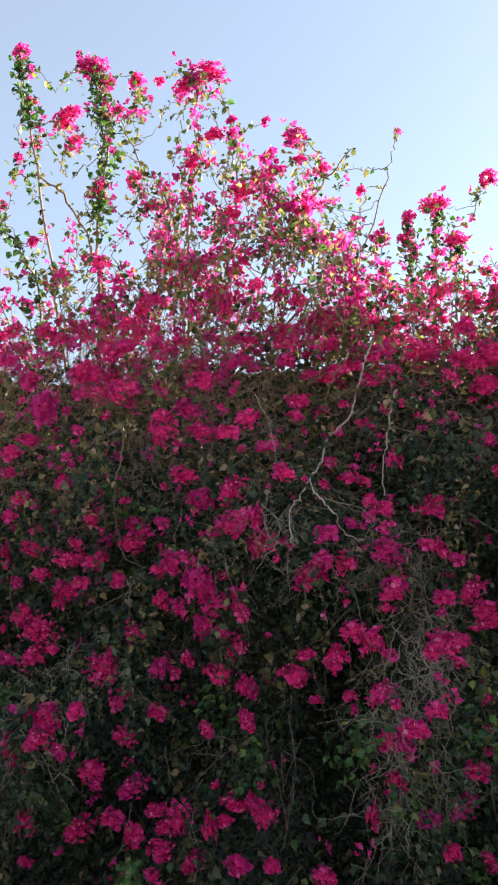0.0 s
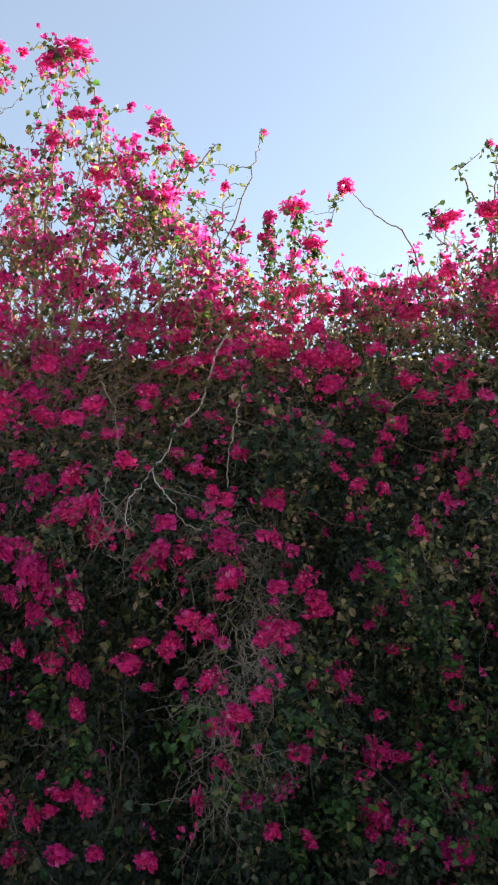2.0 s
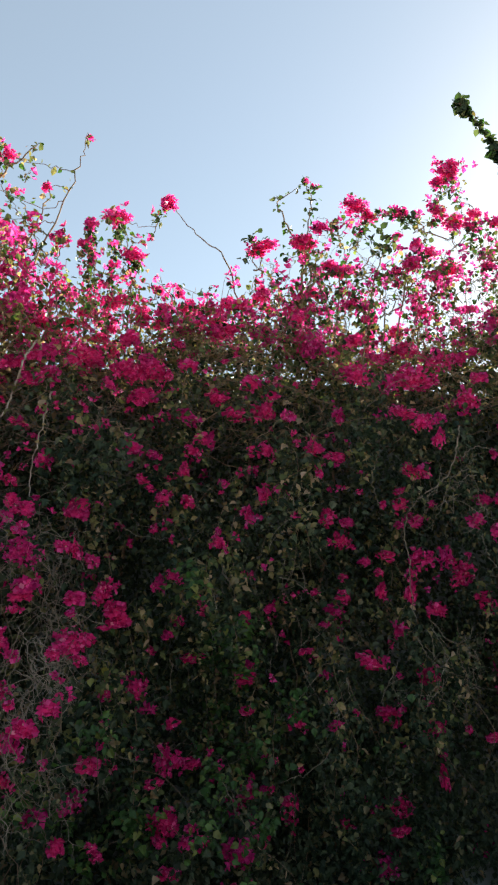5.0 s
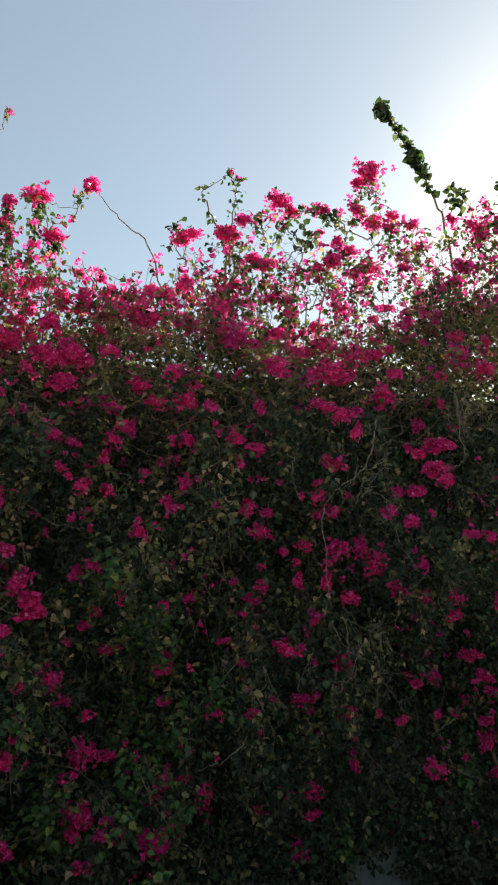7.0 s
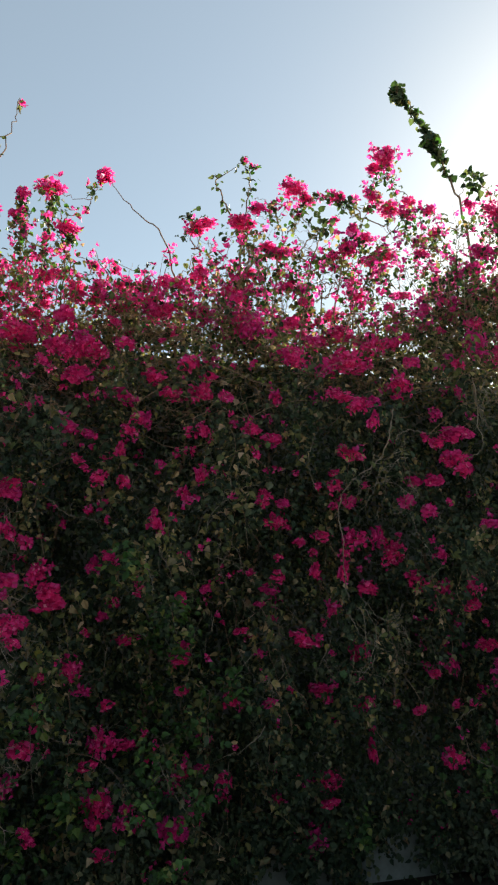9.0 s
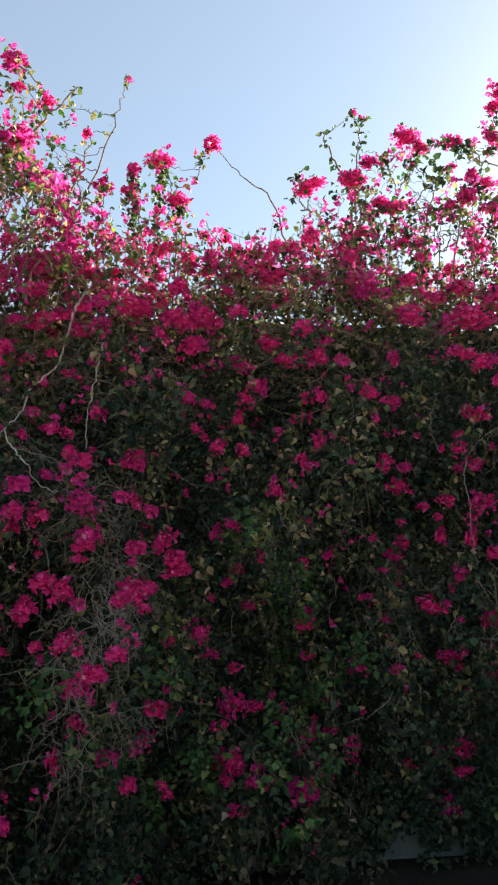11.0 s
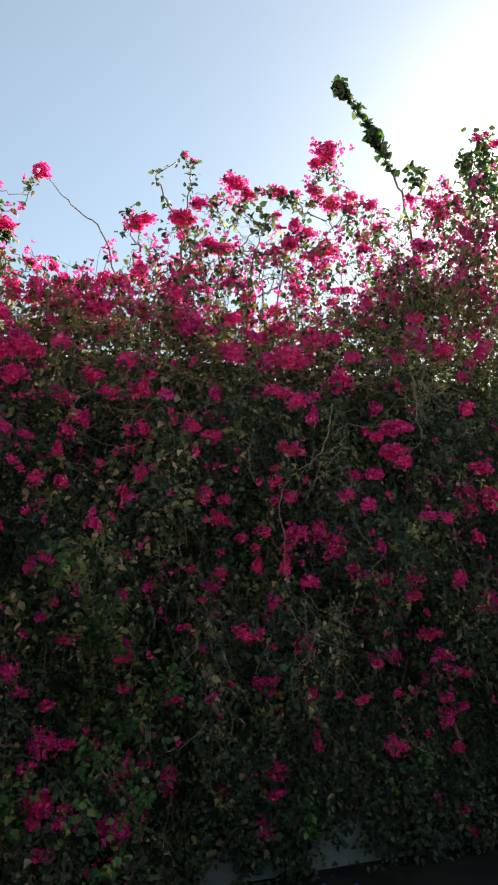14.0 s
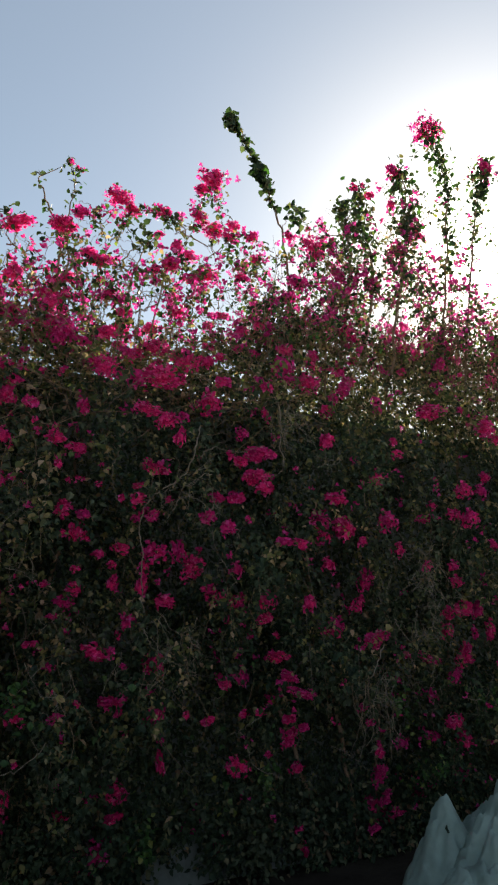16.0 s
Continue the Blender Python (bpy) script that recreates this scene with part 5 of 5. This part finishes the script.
shrub_c.stem([(1.89, 3.05, 2.26), (2.00, 3.11, 2.33), (2.14, 3.09, 2.32), (2.28, 3.07, 2.37)], 0.003, 0.0014, dry_mat, "thin dry stem hanging over the leaves", 0.0035, "bare_stem")
shrub_c.stem([(1.84, 3.09, 2.15), (1.94, 3.10, 2.14), (2.03, 3.10, 2.10)], 0.0026, 0.0014, dry_mat, "thin dry stem hanging over the leaves", 0.0035, "bare_stem")
shrub_c.stem([(1.46, 3.05, 2.24), (1.45, 3.11, 2.17), (1.47, 3.13, 2.07), (1.49, 3.13, 2.01)], 0.0028, 0.0014, tangle_mat, "thin pale dry stem hanging over the leaves", 0.0035, "bare_stem")
shrub_d.stem([(3.13, 3.10, 1.31), (2.97, 3.00, 1.19), (2.91, 3.01, 1.07), (3.02, 3.21, 0.85), (3.12, 3.42, 0.67)], 0.0036, 0.0016, tangle_mat, "thin pale dry stem hanging over the leaves", 0.0035, "bare_stem")
shrub_d.stem([(2.94, 3.05, 1.11), (3.13, 3.24, 0.93), (3.16, 3.33, 0.80)], 0.0026, 0.0014, tangle_mat, "thin pale dry stem hanging over the leaves", 0.0035, "bare_stem")
shrub_d.stem([(3.24, 3.13, 1.45), (3.30, 3.13, 1.37), (3.47, 3.18, 1.27)], 0.003, 0.0016, tangle_mat, "thin pale dry stem hanging over the leaves", 0.0035, "bare_stem")
shrub_d.stem([(3.26, 3.22, 1.03), (3.34, 3.26, 0.90), (3.39, 3.27, 0.78)], 0.0026, 0.0014, dry_mat, "thin dry stem hanging over the leaves", 0.0035, "bare_stem")
shrub_d.stem([(3.62, 3.22, 0.97), (3.65, 3.27, 0.81), (3.90, 3.45, 0.61)], 0.0028, 0.0014, dry_mat, "thin dry stem hanging over the leaves", 0.0035, "bare_stem")

# tufts of fresh leaves
for p, spots in ((shrub_a, [(-1.54, 0.72), (-1.49, 0.6), (-1.06, 0.53), (-1.19, 1.9), (-0.83, 1.08), (-0.67, 0.88), (-1.73, 1.11)]),
                 (shrub_b, [(-0.22, 1.06), (-0.02, 0.82), (0.85, 1.45), (0.23, 0.54), (0.37, 0.69), (0.8, 0.4), (0.1, 0.67), (0.76, 1.35), (0.87, 1.24), (0.79, 1.02), (0.73, 0.84), (0.91, 0.89), (0.71, 0.66), (0.94, 0.63), (0.58, 1.62), (0.41, 0.65), (0.24, 1.07), (1.06, 1.11)]),
                 (shrub_c, [(1.87, 0.34), (2.56, 0.58)]), (shrub_d, [(3.42, 0.95), (3.96, 0.97), (3.66, 0.53)])):
    for x, z in spots:
        p.fresh_patch(x, z)

# leaves, blossom and twigs
for p, leafy, blossom in ((shrub_a, 11000, 70), (shrub_b, 12500, 100), (shrub_c, 12500, 85), (shrub_d, 13000, 100)):
    p.face(leafy)
    p.bloom_band(blossom)
    p.strewn(45)
    p.crown_twigs(int((500 if p is shrub_a else 440) * (p.x1 - p.x0)), 0.1, 1.0 if p in (shrub_a, shrub_d) else 0.45)
shrub_c.creepers(210, 1.2, 2.7, [(2.13, 0.16, 0.15, 0.15), (1.4, 0.1, 0.16, 0.08), (1.74, 0.08, 0.14, 0.1), (2.45, 0.04, 0.14, 0.06)])
shrub_d.creepers(330, 2.5, 4.6, [(2.62, 0.03, 0.08, 0.05)])
shrub_b.creepers(60, 0.7, 1.25, [(1.15, 0.06, 0.1, 0.06)])
shrub_a.lattice(230, -2.0, -0.4, 1.75, 2.75)
shrub_b.lattice(90, -0.45, 0.3, 1.5, 2.8)
shrub_b.lattice(70, 0.2, 1.25, 1.9, 2.9)
shrub_a.arches(46, -2.6, -0.5, 0.6, 3.15)
shrub_b.arches(16, -0.45, 1.25, 0.3, 3.45)
shrub_c.arches(13, 1.25, 2.6, 0.5, 3.5)
shrub_d.arches(50, 2.7, 5.5, 0.7, 3.5)
shrub_a.sprays(320, [(-1.5, 3.1), (-1.3, 3.6), (-1.1, 3.95), (-0.9, 4.0), (-0.7, 3.75), (-0.5, 3.55), (-0.35, 3.3), (-0.2, 3.0)], 3.15, 0.22, thin_out=1.05, leafy=44, pale=0.85, sunlit=0.08, blossom=12)
shrub_a.sprays(110, [(-2.9, 3.2), (-2.1, 3.4), (-1.75, 4.2), (-1.45, 4.1), (-1.3, 3.8)], 3.15, 0.16, thin_out=1.3, leafy=60)
shrub_b.sprays(150, [(-0.5, 3.8), (-0.2, 3.6), (0.05, 3.35), (0.3, 3.2), (0.6, 3.15), (0.8, 3.25), (1.0, 3.4), (1.25, 3.5)], 3.45, 0.12, thin_out=1.6)
shrub_b.sprays(110, [(-0.5, 3.35), (-0.2, 3.25), (0.1, 3.15), (0.35, 3.12), (0.55, 3.1)], 3.4, 0.14, thin_out=1.2, leafy=26, pale=0.8, blossom=9)
shrub_c.sprays(110, [(1.0, 3.3), (1.2, 3.4), (1.5, 3.4), (1.8, 3.45), (2.1, 3.65), (2.4, 3.7), (2.7, 3.8)], 3.5, 0.12, thin_out=1.5, leafy=48, pale=0.25, blossom=5)
shrub_d.sprays(720, [(2.5, 3.65), (2.9, 3.85), (3.3, 4.25), (3.75, 4.35), (4.1, 4.0), (4.5, 3.85), (5.5, 3.9), (6.2, 4.0)], 3.5, 0.18, thin_out=1.25, leafy=64, pale=0.35)
shrub_d.sprays(90, [(3.6, 4.5), (4.2, 4.75), (4.9, 4.6), (5.4, 4.4)], 3.45, 0.1, leafy=60, pale=0.2)
shrub_c.bare_twigs([[(0.92, 3.5, 3.16), (1.06, 3.5, 3.28), (1.27, 3.5, 3.37), (1.37, 3.5, 3.42)], [(1.85, 3.5, 3.36), (1.71, 3.5, 3.46), (1.57, 3.5, 3.43), (1.49, 3.5, 3.3)],
                    [(1.86, 3.5, 3.31), (1.74, 3.5, 3.29), (1.62, 3.5, 3.24)], [(1.68, 3.5, 3.17), (1.8, 3.5, 3.25), (1.87, 3.5, 3.34)], [(1.89, 3.5, 3.81), (2.07, 3.5, 3.74), (2.19, 3.5, 3.7), (2.22, 3.5, 3.61)],
                    [(1.24, 3.5, 3.24), (1.28, 3.5, 3.46), (1.4, 3.5, 3.64), (1.36, 3.5, 3.76)], [(2.0, 3.5, 2.86), (1.92, 3.5, 3.04), (1.91, 3.5, 3.35), (1.75, 3.5, 3.42), (1.57, 3.5, 3.54)],
                    [(1.54, 3.5, 3.39), (1.66, 3.5, 3.57), (1.71, 3.5, 3.64)], [(2.44, 3.5, 3.62), (2.57, 3.5, 3.75), (2.75, 3.5, 3.83)], [(2.49, 3.5, 3.51), (2.65, 3.5, 3.63), (2.8, 3.5, 3.71)]])
shrub_b.bare_twigs([[(0.93, 3.5, 3.39), (1.06, 3.5, 3.38), (1.14, 3.5, 3.37)]])
shrub_d.bare_twigs([[(3.18, 3.5, 3.57), (3.32, 3.5, 3.86), (3.6, 3.5, 4.2)], [(3.0, 3.5, 4.03), (3.22, 3.5, 4.17), (3.28, 3.5, 4.36)]])
shrub_c.leaf_clumps([(1.69, 3.5, 3.63), (1.73, 3.5, 3.62), (1.24, 3.5, 3.25), (1.61, 3.5, 3.12), (1.55, 3.5, 3.26), (1.9, 3.5, 3.85)])
shrub_d.leaf_clumps([(3.23, 3.5, 4.34), (2.8, 3.5, 4.2), (2.8, 3.5, 4.11), (3.92, 3.5, 4.46), (3.33, 3.5, 4.2), (3.07, 3.5, 3.99), (3.81, 3.5, 4.44), (3.45, 3.5, 4.36), (3.75, 3.5, 4.7)], 0.055, 22)
shrub_b.leaf_clumps([(0.93, 3.5, 3.56)])
shrub_c.leaf_clumps([(2.04 + 0.055 * k, 3.72 - 0.05 * (k % 2), 2.87 + 0.02 * (k % 3)) for k in range(9)], 0.055, 26)
for p, spots in ((shrub_a, A_0 + A_1 + A_2 + A_3 + A_4 + A_5), (shrub_b, B_0 + B_1 + B_2 + B_3 + B_4 + B_5 + B_6 + B_7), (shrub_c, C_0 + C_1 + C_2 + C_3 + C_4), (shrub_d, D_0 + D_1 + D_2)):
    p.clusters(spots)
shrub_a.clumps(SKY_A_0 + SKY_A_1, 3.05, 4)
shrub_b.clumps(SKY_B_0, 3.45, 5)
shrub_c.clumps(SKY_C_0, 3.5, 5)
shrub_d.clumps(SKY_D_0, 3.45, 6)
shrub_a.sky_clusters(SKY_A_0 + SKY_A_1, 3.05)
shrub_b.sky_clusters(SKY_B_0, 3.45)
shrub_c.sky_clusters(SKY_C_0, 3.5)
shrub_d.sky_clusters(SKY_D_0, 3.45)
shrub_a.scattered(150, -0.3, 0.2, 0.035, 0.12)
shrub_b.scattered(85, -0.3, 0.15, 0.03, 0.09)
shrub_c.scattered(50, -0.3, 0.1, 0.03, 0.09)
shrub_d.scattered(130, -0.7, 0.1, 0.03, 0.09)
for p, tangles in ((shrub_a, [(-1.45, 1.3, 0.12, 0.1, 26), (-1.57, 1.11, 0.12, 0.1, 26), (-0.53, 1.89, 0.04, 0.08, 14), (-0.86, 0.94, 0.07, 0.1, 14), (-1.35, 0.95, 0.3, 0.3, 16), (-0.82, 1.83, 0.2, 0.3, 10), (-1.46, 1.95, 0.25, 0.3, 12)]),
                   (shrub_b, [(0.01, 1.7, 0.06, 0.14, 20), (0.01, 1.5, 0.06, 0.14, 26), (-0.02, 1.32, 0.06, 0.12, 24), (-0.1, 1.13, 0.07, 0.05, 18), (-0.17, 1.77, 0.08, 0.06, 16), (0.09, 0.96, 0.08, 0.06, 14), (-0.06, 0.81, 0.08, 0.04, 12), (0.6, 1.3, 0.3, 0.4, 12), (1.01, 1.6, 0.15, 0.4, 12)]),
                   (shrub_c, [(1.31, 1.38, 0.06, 0.12, 16), (1.9, 2.12, 0.14, 0.1, 22), (2.46, 2.53, 0.08, 0.1, 16), (1.72, 1.4, 0.15, 0.15, 12), (1.93, 1.09, 0.3, 0.2, 10)]),
                   (shrub_d, [(3.4, 1.81, 0.12, 0.14, 30), (3.11, 1.09, 0.08, 0.12, 24), (3.43, 1.38, 0.1, 0.12, 24), (3.63, 1.08, 0.25, 0.3, 14), (2.84, 1.81, 0.2, 0.3, 10)])):
    for spot in tangles:
        p.dry_tangle(*spot[:4], int(spot[4] * (1.25 if p is shrub_b else 0.85)))
    p.lone_leaves(290)
    p.finish()


# ---------------------------------------------------------------- bundles on the ground
def heap_height(peaks, folds, ripple):
    """The height of a draped sheet: the highest of several cloth peaks, with folds running down from each, and creases."""
    def height(x, y):
        z = 0.0
        for cx, cy, top, rx, ry, sharp in peaks:
            a = math.atan2((y - cy) / ry, (x - cx) / rx)
            r = math.hypot((x - cx) / rx, (y - cy) / ry) * (1 + ripple * math.sin(folds * a + cx * 7) * 0.5 + ripple * 0.4 * math.sin(2 * folds * a + 1.3))
            z = max(z, top * max(0.0, 1 - r ** sharp))
        if z < 0.01:
            return -0.01
        along = noise.noise((x * 5, y * 5, 2.5)) * 1.5
        return z + 0.06 * abs(noise.noise((x * 9 + along, y * 4, 1.5))) + 0.06 * abs(noise.noise((x * 20 + along, y * 12 + along, 4.5))) + 0.028 * abs(noise.noise((x * 46 + along, y * 34, 8.5))) - 0.03
    return height


def mound(name, height, x0, x1, y0, y1, step, mat):
    xs, ys = np.arange(x0, x1 + 1e-6, step), np.arange(y0, y1 + 1e-6, step)
    X, Y = np.meshgrid(xs, ys, indexing="ij")
    Z = np.array([[height(x, y) for y in ys] for x in xs])
    n, m = X.shape
    i, j = np.meshgrid(np.arange(n - 1), np.arange(m - 1), indexing="ij")
    f = np.stack([i * m + j, (i + 1) * m + j, (i + 1) * m + j + 1, i * m + j + 1], -1).reshape(-1, 4)
    low = np.stack([X, Y, Z], -1).reshape(-1, 3)[f][..., 2].max(1)
    return mesh(name, np.stack([X, Y, Z], -1).reshape(-1, 3), f[low > -0.005], [mat], smooth=True)


sack = tagged(new("sack"), "crumpled white woven sack over a heap beside the wall", "sack")
back = heap_height([(3.05, 2.6, 0.62, 0.26, 0.3, 1.25), (3.04, 2.58, 0.42, 0.26, 0.3, 2.6), (3.5, 2.75, 0.5, 0.4, 0.3, 1.6)], 7, 0.05)
fore = heap_height([(2.93, 2.27, 0.42, 0.36, 0.3, 2.6), (3.32, 2.33, 0.86, 0.75, 0.36, 1.15), (3.8, 2.4, 0.7, 0.45, 0.35, 1.4)], 9, 0.06)
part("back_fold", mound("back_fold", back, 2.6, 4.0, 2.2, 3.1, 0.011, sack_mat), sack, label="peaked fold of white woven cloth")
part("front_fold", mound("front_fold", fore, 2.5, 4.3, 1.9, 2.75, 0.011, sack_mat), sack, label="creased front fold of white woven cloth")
fallen = tagged(new("fallen_leaf", LEAF_SHAPES[1]), "dark green fallen leaf lying on the sack", "leaf")
fallen.location = (2.98, 2.53, back(2.98, 2.53) + 0.008)
fallen.scale = (0.045, 0.05, 0.045)
fallen.rotation_euler = (radians(48), radians(25), radians(-25))
tarp = heap_height([(1.72, 2.82, 0.26, 0.3, 0.3, 2.4), (1.95, 2.75, 0.21, 0.28, 0.28, 2.0)], 6, 0.1)
tagged(new("tarpaulin", mound("tarpaulin", tarp, 1.2, 2.4, 2.35, 3.25, 0.016, blue_mat)), "crumpled blue plastic tarpaulin lying on the soil", "tarpaulin")
